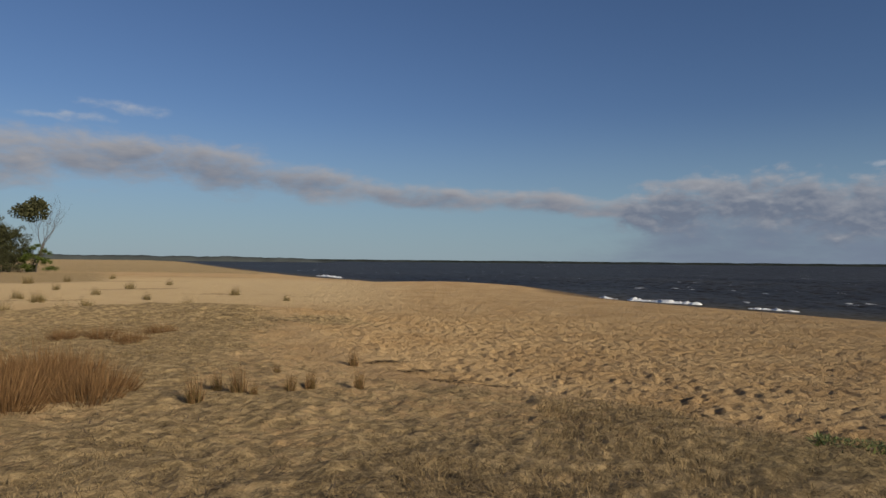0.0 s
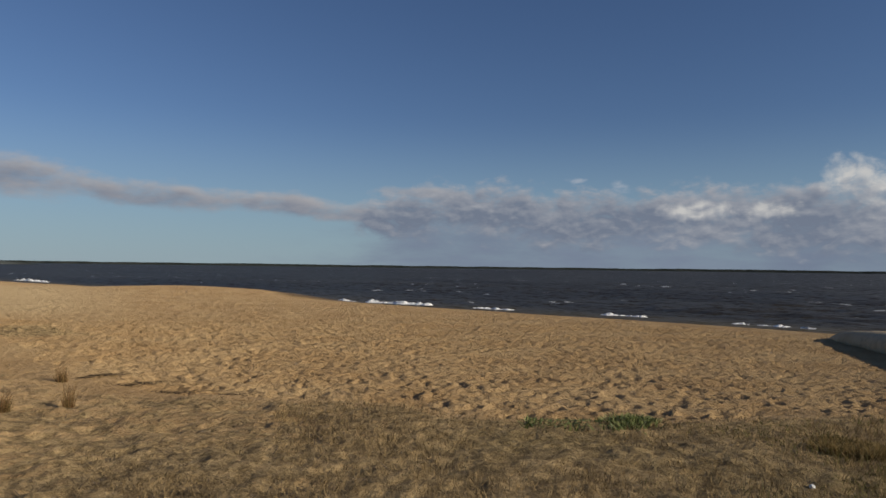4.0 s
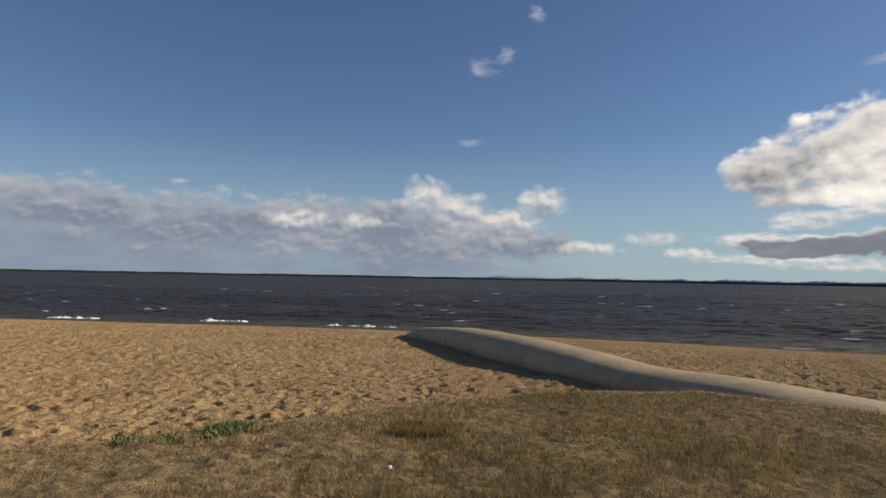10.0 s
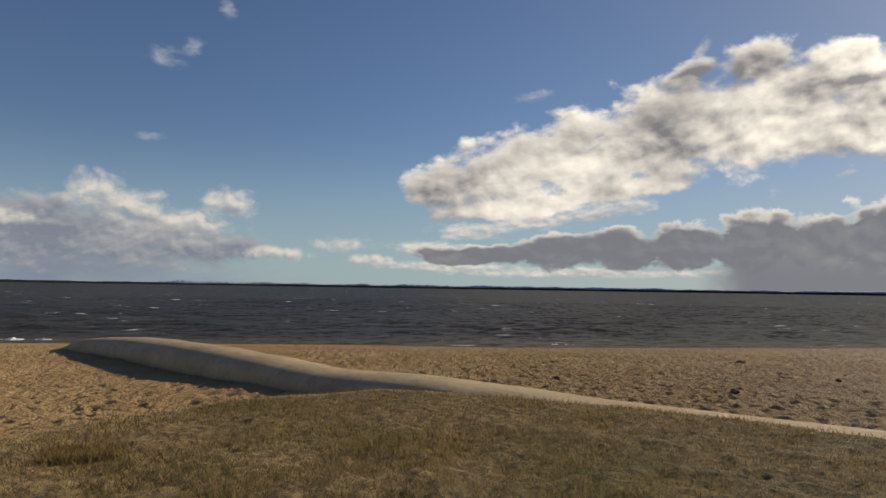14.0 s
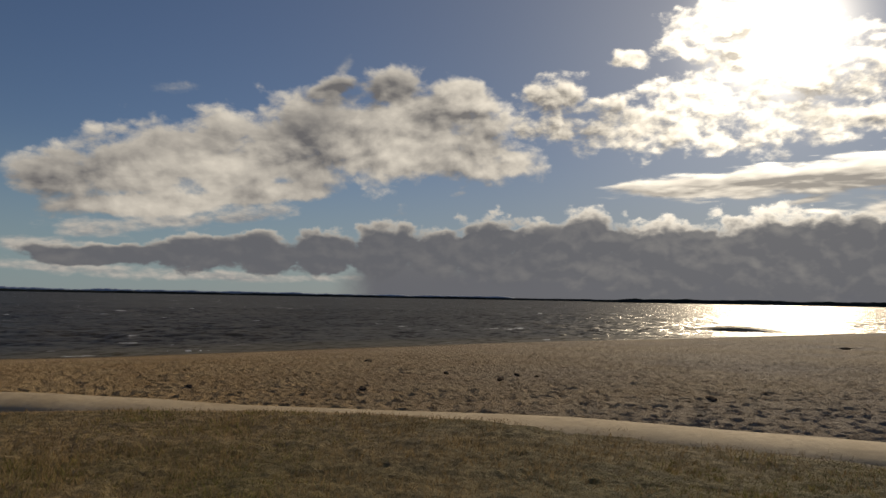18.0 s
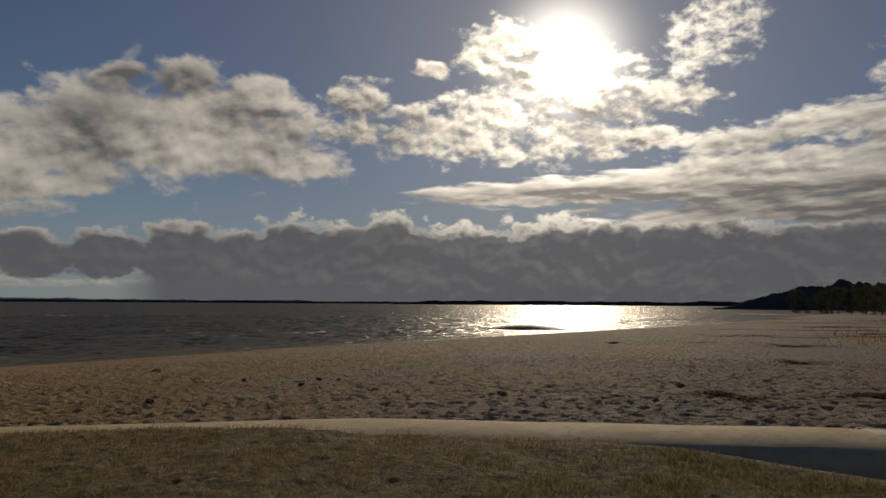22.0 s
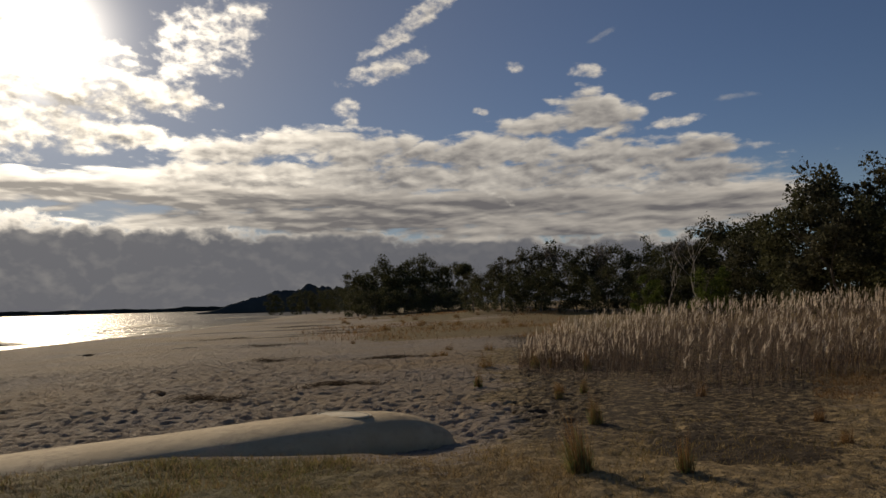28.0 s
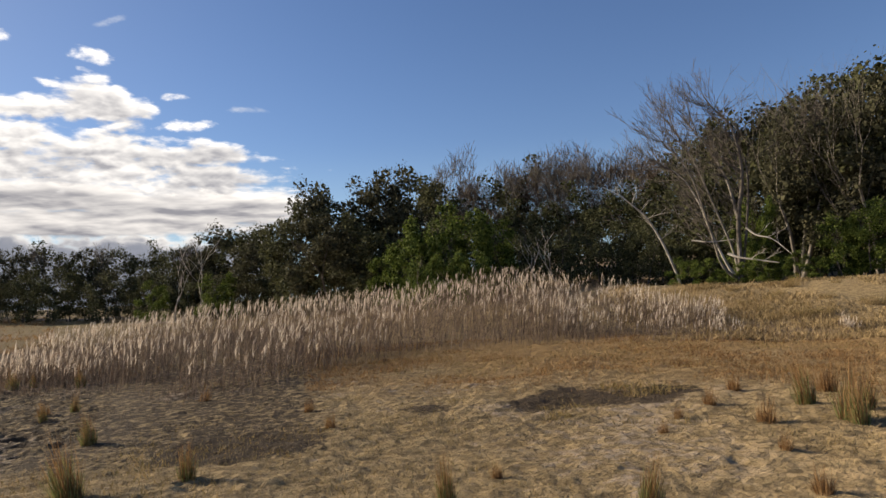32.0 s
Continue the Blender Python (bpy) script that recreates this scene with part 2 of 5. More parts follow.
# long rolls above the rain bank
tone = cloud_layer(tone, [(-130, 8.9, 5, 0.7, 0), (-138, 9.3, 7, 0.9, 0), (-146, 9.4, 8, 1.1, 0), (-155, 9.0, 9, 1.3, 0), (-165, 8.4, 10, 1.4, 0), (-176, 8.0, 10, 1.4, 0), (-186, 7.4, 8, 1.5, 0), (-192, 7.2, 4, 1.2, 0), (-160, 7.0, 16, 0.8, 0), (-180, 6.2, 12, 0.8, 0)],
                   (6.0, 1.25), 9, (13.5, 12.9, 12.0), (3.0, 3.0, 3.3), (-0.5, 0.5), rag=1.3, puff=0.7, soft=0.4, side=0.8, warp=2.2, glare=(40.0, 60.0, 0.85), drop=0.5, cap=0.7, wide=1.6, even=0.5, fine=0.57, deep=0.97)
# torn bright flakes high up beside the sun
tone = cloud_layer(tone, [(-148.4, 21.0, 3.4, 2.3, -15), (-151.0, 22.6, 2.2, 1.3, -30), (-146.6, 18.6, 1.6, 0.9, -30), (-163.6, 19.6, 3.4, 0.75, -16), (-164.8, 22.2, 3.4, 0.7, -28), (-167.5, 24.2, 2.6, 0.7, -30), (-160.2, 16.4, 0.9, 0.75, 0), (-160.4, 15.3, 0.7, 0.35, 0), (-174.5, 19.3, 0.9, 0.4, 15), (-180.6, 18.6, 1.2, 0.55, 10), (-186.3, 16.0, 0.9, 0.3, 0), (-187.2, 13.9, 2.0, 0.4, -5), (-171.6, 15.9, 0.8, 0.3, 0)],
                   (1.5, 0.95), 8, (13.5, 13.0, 12.2), (7.4, 7.3, 7.3), (0.3, 1.2), rag=1.9, puff=0.3, soft=0.8, side=1.3, warp=0.9, glare=(28.0, 40.0, 0.6), cap=0.45, wide=1.3)
# rows of small heaps landward of the sun
tone = cloud_layer(tone, [(-150, 12.6, 4, 0.9, 0), (-156, 13.4, 5, 1.2, -4), (-164, 12.6, 6, 1.3, 0), (-173, 12.8, 6, 1.2, 0), (-177, 14.6, 3, 0.8, 0), (-181.4, 15.2, 2.6, 1.3, 20), (-183, 11.6, 6, 1.2, 0), (-189, 11.6, 3.2, 0.7, 0), (-152, 10.8, 7, 1.0, 0), (-163, 10.6, 9, 1.1, 0), (-176, 10.4, 10, 1.2, 0), (-187, 9.8, 6, 1.0, 0)],
                   (3.6, 1.5), 5, (13.0, 12.6, 11.9), (4.0, 4.0, 4.3), (-0.4, 0.6), rag=1.7, puff=0.8, soft=0.45, side=0.9, warp=1.8, glare=(36.0, 60.0, 0.8), cap=0.6, wide=1.5, even=0.4, fine=0.58, deep=0.92)
back = W.node("ShaderNodeBackground")
back.inputs[1].default_value = 0.06
W.put(back.inputs[0], tone)
W.put(W.node("ShaderNodeOutputWorld").inputs[0], back.outputs[0])


# ---------------------------------------------------------------- materials
def material(name, build, rough=0.8, **more):
    m = bpy.data.materials.new(name)
    m.use_nodes = True
    n = Nodes(m.node_tree)
    shader = m.node_tree.nodes["Principled BSDF"]
    shader.inputs["Roughness"].default_value = rough
    shader.inputs["Specular IOR Level"].default_value = 0.2
    for k, v in more.items():
        shader.inputs[k.replace("_", " ")].default_value = v
    build(n, shader)
    return m


def bump(n, shader, height, strength=0.5, distance=0.02):
    b = n.node("ShaderNodeBump")
    b.inputs["Strength"].default_value, b.inputs["Distance"].default_value = strength, distance
    n.put(b.inputs["Height"], height)
    n.put(shader.inputs["Normal"], b.outputs[0])


def plan(n):
    return n.node("ShaderNodeTexCoord").outputs["Object"]


def island(n):
    return n.node("ShaderNodeNewGeometry").outputs["Random Per Island"]


def one_of(n):
    return n.node("ShaderNodeObjectInfo").outputs["Random"]


def ground_look(n, s):
    p = plan(n)

    def attr(name):
        return n.node("ShaderNodeAttribute", attribute_name=name).outputs["Fac"]

    fine = n.noise(p, 55.0, 4.0, 0.7)
    mid = n.noise(p, 6.0, 5.0, 0.65)
    wide = n.noise(p, 0.55, 4.0, 0.6)
    sand = n.mix(n.step(wide, 0.3, 0.7), rgb(0.41, 0.272, 0.132), rgb(0.50, 0.355, 0.185))
    sand = n.mix(n.math("MULTIPLY", n.step(fine, 0.35, 0.75), 0.35), sand, rgb(0.30, 0.20, 0.10))
    sand = n.mix(attr("pale"), sand, rgb(0.56, 0.43, 0.245))
    # greyer, darker sand tone, mixed in by bearing
    sand = n.mix(attr("greyer_sand"), sand, n.mix(n.step(mid, 0.3, 0.7), rgb(0.265, 0.215, 0.17), rgb(0.40, 0.335, 0.27)))
    grit = n.step(n.noise(p, 15.0, 6.0, 0.8), 0.42, 0.66)
    sand = n.mix(n.math("MULTIPLY", grit, 0.28), sand, rgb(0.25, 0.165, 0.085))
    sand = n.mix(n.math("MULTIPLY", n.step(n.noise(p, 40.0, 3.0, 0.7), 0.6, 0.7), 0.5), sand, rgb(0.72, 0.58, 0.38))
    flecks = n.math("MULTIPLY", n.step(n.noise(p, 4.5, 4.0, 0.7), 0.58, 0.68), attr("flecks"))
    sand = n.mix(n.math("MULTIPLY", flecks, 0.75), sand, rgb(0.10, 0.075, 0.05))
    turf = n.mix(n.step(mid, 0.4, 0.62), rgb(0.185, 0.13, 0.066), rgb(0.40, 0.29, 0.15))
    turf = n.mix(n.math("MULTIPLY", n.step(fine, 0.4, 0.7), 0.6), turf, rgb(0.36, 0.28, 0.15))
    turf = n.mix(n.math("MULTIPLY", attr("rust"), 0.8), turf, n.mix(mid, rgb(0.16, 0.09, 0.035), rgb(0.36, 0.235, 0.10)))
    turf = n.mix(attr("green"), turf, n.mix(n.step(mid, 0.3, 0.7), rgb(0.06, 0.06, 0.018), rgb(0.17, 0.15, 0.05)))
    edge = n.math("ADD", attr("grass"), n.math("MULTIPLY", n.math("SUBTRACT", n.noise(p, 4.0, 7.0, 0.75), 0.5), 1.6))
    col = n.mix(n.step(edge, 0.36, 0.66), sand, turf)
    weed = n.math("ADD", attr("wrack"), n.math("MULTIPLY", n.math("SUBTRACT", n.noise(p, 7.0, 5.0, 0.75), 0.5), 1.3))
    col = n.mix(n.step(weed, 0.55, 0.75), col, n.mix(fine, rgb(0.035, 0.026, 0.018), rgb(0.11, 0.08, 0.05)))
    col = n.mix(attr("wet"), col, n.gain(col, 0.42))
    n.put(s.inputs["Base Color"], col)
    n.put(s.inputs["Roughness"], n.step(attr("wet"), 0.0, 1.0, 0.92, 0.6))
    s.inputs["Specular IOR Level"].default_value = 0.1
    s.inputs["Diffuse Roughness"].default_value = 0.5
    pits = n.math("MULTIPLY", n.noise(p, 5.5, 2.0, 0.5, 0.3), 1.6)
    bump(n, s, n.math("ADD", n.math("ADD", pits, n.math("MULTIPLY", fine, 0.4)), n.math("MULTIPLY", n.noise(p, 17.0, 5.0, 0.65), 1.0)), 1.0, 0.055)


GROUND = material("ground", ground_look)


def sea_look(n, s):
    p = plan(n)
    m = n.node("ShaderNodeMapping", vector_type="TEXTURE")
    n.put(m.inputs[0], p)
    m.inputs["Rotation"].default_value, m.inputs["Scale"].default_value = (0, 0, radians(21)), (0.9, 1.7, 1.0)
    q = m.outputs[0]
    # wave slopes at three sizes tilt the surface itself
    tilt = None
    for scale, steep in ((0.6, 0.9), (2.2, 1.5), (6.0, 0.8)):
        slope = n.vec("MULTIPLY", n.vec("SUBTRACT", n.noise(q, scale, 3.0, 0.6, 0.15, color=True), (0.5, 0.5, 0.5)), (steep, steep, 0.0))
        tilt = slope if tilt is None else n.vec("ADD", tilt, slope)
    geo = n.node("ShaderNodeNewGeometry")
    n.put(s.inputs["Normal"], n.vec("NORMALIZE", n.vec("ADD", geo.outputs["Normal"], tilt)))
    tint = n.noise(q, 0.03, 4.0, 0.6)
    water = n.mix(n.step(tint, 0.35, 0.7), rgb(0.031, 0.028, 0.023), rgb(0.05, 0.046, 0.038))
    shallow = n.node("ShaderNodeAttribute", attribute_name="shallow").outputs["Fac"]
    water = n.mix(shallow, water, rgb(0.075, 0.06, 0.03))
    m2 = n.node("ShaderNodeMapping", vector_type="TEXTURE")
    n.put(m2.inputs[0], p)
    m2.inputs["Rotation"].default_value, m2.inputs["Scale"].default_value = (0, 0, radians(21)), (0.55, 1.5, 1.0)
    caps = n.math("MULTIPLY", n.noise(m2.outputs[0], 0.42, 5.0, 0.55, 0.3), n.step(n.noise(p, 0.05, 2.0), 0.3, 0.7, 0.9, 1.08))
    foam = n.step(caps, 0.685, 0.725)
    n.put(s.inputs["Base Color"], n.mix(foam, water, rgb(0.75, 0.77, 0.78)))
    n.put(s.inputs["Roughness"], n.step(foam, 0.0, 1.0, 0.32, 0.8))
    s.inputs["IOR"].default_value = 1.33
    s.inputs["Specular IOR Level"].default_value = 0.5
    s.inputs["Specular Tint"].default_value = rgb(1.0, 0.94, 0.88)
    # waves hide one another at a low slant: part of the surface returns only the murky water's own colour
    murk = n.node("ShaderNodeBsdfDiffuse")
    n.put(murk.inputs[0], n.mix(foam, water, rgb(0.75, 0.77, 0.78)))
    both = n.node("ShaderNodeMixShader")
    both.inputs[0].default_value = 0.6
    n.put(both.inputs[1], s.outputs[0]), n.put(both.inputs[2], murk.outputs[0])
    n.put(n.tree.nodes["Material Output"].inputs[0], both.outputs[0])


WATER = material("water", sea_look, 0.16)


def plain(name, c1, c2, scale=3.0, rough=0.85, relief=0.3, dist=0.02, by=None, thin=0.0, **more):
    """Two tones that wander into one another, with relief; by: island or one_of varies pieces."""
    def build(n, s):
        p = plan(n)
        f = n.noise(p, scale, 5.0, 0.65)
        if by:
            f = n.math("ADD", n.math("MULTIPLY", f, 0.45), n.math("MULTIPLY", by(n), 0.6))
        n.put(s.inputs["Base Color"], n.mix(n.step(f, 0.25, 0.75), rgb(*c1), rgb(*c2)))
        if relief:
            bump(n, s, n.noise(p, scale * 6, 4.0, 0.65), relief, dist)
        if thin:
            glass = n.node("ShaderNodeBsdfTranslucent")
            n.put(glass.inputs[0], n.mix(n.step(f, 0.25, 0.75), rgb(*c1), rgb(*c2)))
            both = n.node("ShaderNodeMixShader")
            both.inputs[0].default_value = thin
            n.put(both.inputs[1], s.outputs[0]), n.put(both.inputs[2], glass.outputs[0])
            n.put(n.tree.nodes["Material Output"].inputs[0], both.outputs[0])
    return material(name, build, rough, **more)


def tube_look(n, s):
    p = plan(n)
    f = n.noise(p, 1.1, 6.0, 0.65)
    col = n.mix(n.step(f, 0.3, 0.7), rgb(0.36, 0.28, 0.175), rgb(0.48, 0.385, 0.255))
    col = n.mix(n.math("MULTIPLY", n.step(n.noise(p, 9.0, 5.0, 0.7), 0.5, 0.75), 0.5), col, rgb(0.25, 0.205, 0.14))
    col = n.mix(n.math("MULTIPLY", n.step(n.noise(p, 2.2, 5.0, 0.7, 0.4), 0.5, 0.68), 0.4), col, rgb(0.18, 0.14, 0.09))
    n.put(s.inputs["Base Color"], col)
    bump(n, s, n.math("ADD", n.noise(p, 120.0, 2.0), n.math("MULTIPLY", n.noise(p, 5.0, 4.0), 3.0)), 0.4, 0.012)


TUBE = material("sand_coloured_geotextile", tube_look, 0.9)
PATCH = plain("geotextile_patch", (0.44, 0.39, 0.29), (0.56, 0.50, 0.38), 4.0)
FOAM = plain("sea_foam", (0.72, 0.74, 0.75), (0.85, 0.86, 0.86), 6.0, 0.7, 0.6, 0.05)
BLADE = plain("dry_turf_blades", (0.14, 0.098, 0.047), (0.36, 0.262, 0.132), 1.5, 0.8, 0, by=island, thin=0.3)
BLADE_GREEN = plain("green_turf_blades", (0.07, 0.065, 0.02), (0.21, 0.19, 0.07), 1.5, 0.7, 0, by=island, thin=0.45)
RUSH = plain("rush_blades", (0.09, 0.075, 0.028), (0.30, 0.21, 0.085), 2.0, 0.7, 0, by=island, thin=0.3)
RUSH_GREEN = plain("green_rush_blades", (0.07, 0.085, 0.028), (0.22, 0.22, 0.08), 2.0, 0.7, 0, by=island, thin=0.3)
RUSTY = plain("rusty_grass_blades", (0.12, 0.066, 0.026), (0.30, 0.175, 0.075), 2.0, 0.75, 0, by=island, thin=0.3)
REED_STEM = plain("dry_reed_stems", (0.075, 0.054, 0.04), (0.235, 0.172, 0.122), 1.0, 0.85, 0, by=island, thin=0.16)
REED_PLUME = plain("pale_reed_plumes", (0.34, 0.27, 0.205), (0.74, 0.64, 0.51), 2.0, 0.85, 0, by=island, thin=0.35)
SUCCULENT = plain("green_succulent", (0.06, 0.085, 0.025), (0.21, 0.24, 0.085), 4.0, 0.5, 0, by=island)
WEED = plain("dark_seaweed", (0.035, 0.027, 0.02), (0.12, 0.09, 0.062), 9.0, 0.95, 0.6, Specular_IOR_Level=0.0)
DRIFT = plain("driftwood", (0.065, 0.05, 0.036), (0.19, 0.145, 0.105), 9.0, 0.95, 0.6, Specular_IOR_Level=0.0)
LEAF_DARK = plain("dark_olive_leaves", (0.0396, 0.0439, 0.0194), (0.108, 0.109, 0.0504), 0.6, 0.8, 0, by=island, thin=0.22)
LEAF_GREY = plain("grey_green_leaves", (0.0374, 0.039, 0.0211), (0.101, 0.0952, 0.0538), 0.6, 0.8, 0, by=island, thin=0.22)
LEAF_GREEN = plain("bright_green_leaves", (0.0429, 0.0663, 0.0117), (0.156, 0.195, 0.039), 0.6, 0.75, 0, by=island, thin=0.25)
# darker copies of the leaf colours: shade inside the crown put into the colour
SHADED_DARK = plain("shaded_dark_olive_leaves", (0.0252, 0.028, 0.0126), (0.084, 0.0861, 0.0399), 1.5, 0.8, 0, by=island, thin=0.2, Specular_IOR_Level=0.05)
SHADED_GREY = plain("shaded_grey_green_leaves", (0.0294, 0.0301, 0.0168), (0.0875, 0.0833, 0.0476), 1.5, 0.8, 0, by=island, thin=0.2, Specular_IOR_Level=0.05)
SHADED_GREEN = plain("shaded_bright_green_leaves", (0.0225, 0.0345, 0.006), (0.105, 0.131, 0.027), 1.5, 0.8, 0, by=island, thin=0.2, Specular_IOR_Level=0.05)
LEAF_BROWN = plain("brown_twigs", (0.0682, 0.0496, 0.0341), (0.155, 0.118, 0.0837), 0.6, 0.8, 0, by=island)
BARK = plain("grey_bark", (0.06, 0.0504, 0.0416), (0.144, 0.124, 0.104), 2.5, 0.9, 0.6, 0.02)
BARK_GUM = plain("grey_gum_bark", (0.09, 0.0788, 0.066), (0.21, 0.188, 0.158), 2.5, 0.9, 0.5, 0.02)
BARK_PALE = plain("bleached_wood", (0.22, 0.20, 0.17), (0.44, 0.40, 0.345), 2.5, 0.85, 0.5, 0.02)
FAR_LAND = plain("far_wooded_shore", (0.020, 0.026, 0.024), (0.045, 0.05, 0.045), 0.02, 0.95, 0, Specular_IOR_Level=0.0)
# air haze is put into these two colours: woods lifted, hills pale blue
FAR_WOOD = plain("haze_tinted_shore", (0.045, 0.052, 0.052), (0.075, 0.085, 0.085), 0.03, 0.95, 0, Specular_IOR_Level=0.0)
FAR_HILL = plain("haze_tinted_hills", (0.26, 0.33, 0.44), (0.30, 0.38, 0.50), 0.004, 0.9, 0)


# ---------------------------------------------------------------- small tools
def raw(name, verts, faces, mat, parent=None, label="", smooth=True):
    """A mesh object from arrays of places and of equal-sided faces."""
    verts, faces = np.asarray(verts, dtype=np.float32), np.asarray(faces, dtype=np.int32)
    k = faces.shape[1]
    me = bpy.data.meshes.new(name)
    me.vertices.add(len(verts)), me.loops.add(faces.size), me.polygons.add(len(faces))
    me.vertices.foreach_set("co", verts.ravel())
    me.loops.foreach_set("vertex_index", faces.ravel())
    me.polygons.foreach_set("loop_start", np.arange(0, faces.size, k, dtype=np.int32))
    me.polygons.foreach_set("use_smooth", np.full(len(faces), smooth, dtype=bool))
    me.update(calc_edges=True)
    me.materials.append(mat)
    ob = new(name, me)
    ob.parent = parent
    if label:
        ob["label"] = label
    return ob


def part(name, bm, mat, parent, label="", smooth=True):
    me = bpy.data.meshes.new(name)
    for f in bm.faces:
        f.smooth = smooth
    bm.to_mesh(me)
    bm.free()
    me.materials.append(mat)
    ob = new(name, me)
    ob.parent = parent
    if label:
        ob["label"] = label
    return ob


def thing(name, m, label, category, group="", kind=""):
    ob = new(name)
    ob.empty_display_size = 0.2
    ob.matrix_basis = m
    return tagged(ob, label, category, group, kind)


def limb_tubes(segments, sides=5):
    """Tapered tubes: segments of (start, end, radius, radius)."""
    p0, p1 = np.array([s[0] for s in segments]), np.array([s[1] for s in segments])
    r0, r1 = np.array([s[2] for s in segments]), np.array([s[3] for s in segments])
    ax = p1 - p0
    ax /= np.maximum(np.linalg.norm(ax, axis=1), 1e-6)[:, None]
    ref = np.where(np.abs(ax[:, 2:3]) > 0.9, np.array([[1.0, 0, 0]]), np.array([[0, 0, 1.0]]))
    u = np.cross(ax, ref)
    u /= np.linalg.norm(u, axis=1)[:, None]
    w = np.cross(ax, u)
    n = len(segments)
    ang = np.arange(sides) / sides * 2 * math.pi
    ring = u[:, None] * np.cos(ang)[None, :, None] + w[:, None] * np.sin(ang)[None, :, None]
    v = np.concatenate([p0[:, None] + ring * r0[:, None, None], p1[:, None] + ring * r1[:, None, None]], 1)
    k = (np.arange(n) * 2 * sides)[:, None]
    j = np.arange(sides)
    q = np.stack([k + j, k + (j + 1) % sides, k + sides + (j + 1) % sides, k + sides + j], -1).reshape(-1, 4)
    return v.reshape(-1, 3), q


def hashed(ix, iy, seed):
    h = (ix.astype(np.int64) * 374761393 + iy.astype(np.int64) * 668265263 + seed * 1274126177) & 0xFFFFFFFF
    h = ((h ^ (h >> 13)) * 1274126177) & 0xFFFFFFFF
    return ((h ^ (h >> 16)) & 0xFFFF) / 65535.0


def wander(x, y, size, seed=0, octaves=4, rough=0.5):
    """Smooth noise, about -1 to 1, over the plan."""
    x, y = np.asarray(x, dtype=float), np.asarray(y, dtype=float)
    out, amp, total = 0.0, 1.0, 0.0
    for o in range(octaves):
        u, v = x / size * 2 ** o + 37.1 * o, y / size * 2 ** o - 11.7 * o
        i, j = np.floor(u), np.floor(v)
        a, b = u - i, v - j
        a, b = a * a * (3 - 2 * a), b * b * (3 - 2 * b)
        i, j = i.astype(np.int64), j.astype(np.int64)
        n = (hashed(i, j, seed + o) * (1 - a) + hashed(i + 1, j, seed + o) * a) * (1 - b) + (hashed(i, j + 1, seed + o) * (1 - a) + hashed(i + 1, j + 1, seed + o) * a) * b
        out, total, amp = out + (n * 2 - 1) * amp, total + amp, amp * rough
    return out / total * 1.6


def ease(x, a, b):
    t = np.clip((np.asarray(x, dtype=float) - a) / (b - a), 0, 1)
    return t * t * (3 - 2 * t)


# ---------------------------------------------------------------- the lie of the land
SHORE_Y = (-2500, -600, -213, -71, -31, -25, -16, -4, 3, 11, 20, 26, 30, 34, 40, 47, 52, 57, 80, 93, 160, 600, 2500)
SHORE_X = (500, 170, 95, 47, 38, 36.5, 34.5, 31, 28.7, 26.8, 24.4, 21.4, 19, 16.8, 13.4, 8.6, 8.0, 2.6, -9, -17, -47, -230, -1200)
EDGE = ((-40, 20), (-12.5, 19.5), (-8.2, 21.3), (-4.8, 19.3), (-2.8, 14.5), (-1.2, 10.9), (0.2, 9.2), (1.6, 8.3), (2.5, 7.5), (3.0, 6.7), (3.7, 6.2), (5.0, 5.9), (6.8, 5.6), (9.1, 4.7), (10.6, 2.8), (10.4, 0.9), (10.0, -0.7), (9.4, -2.2), (7.75, -4.25), (6.1, -5.45), (4.55, -6.7), (2.6, -7.1),
        (0.9, -8.0), (-0.2, -9.6), (-0.6, -13), (-0.6, -19), (-1.5, -30), (-10, -60), (-40, -60))

# sand bars off the beach and pools behind them: azimuth, distance, half length, half width
BARS = ((-133.2, 64.5, 5.6, 1.8), (-144.5, 114, 7.0, 3.0), (-152.5, 205, 26, 9))
POOLS = ((-154.0, 90, 9, 1.5), (-151.5, 128, 17, 6))


def inland(x, y):
    """Metres from the water's edge, landward positive."""
    return (np.interp(y, SHORE_Y, SHORE_X) - x) * 0.9 + 0.5 * wander(x, y, 9.0, 5, 2)


def on_terrace(x, y):
    """Signed metres inside the edge of the grassed terrace."""
    x, y = np.asarray(x, dtype=float), np.asarray(y, dtype=float)
    best, inside = np.full(x.shape, 1e9), np.zeros(x.shape, dtype=bool)
    for (ax, ay), (bx, by) in zip(EDGE, EDGE[1:] + EDGE[:1]):
        dx, dy = bx - ax, by - ay
        t = np.clip(((x - ax) * dx + (y - ay) * dy) / (dx * dx + dy * dy), 0, 1)
        best = np.minimum(best, (x - ax - t * dx) ** 2 + (y - ay - t * dy) ** 2)
        if ay != by:
            cross = ((ay > y) != (by > y)) & (x < (bx - ax) * (y - ay) / (by - ay) + ax)
            inside ^= cross
    return np.where(inside, 1, -1) * np.sqrt(best)


def heap(x, y, cx, cy, rx, ry, h, turn_=0.0):
    c, s = math.cos(radians(turn_)), math.sin(radians(turn_))
    u, v = ((x - cx) * c + (y - cy) * s) / rx, (-(x - cx) * s + (y - cy) * c) / ry
    return h * np.exp(-(u * u + v * v))


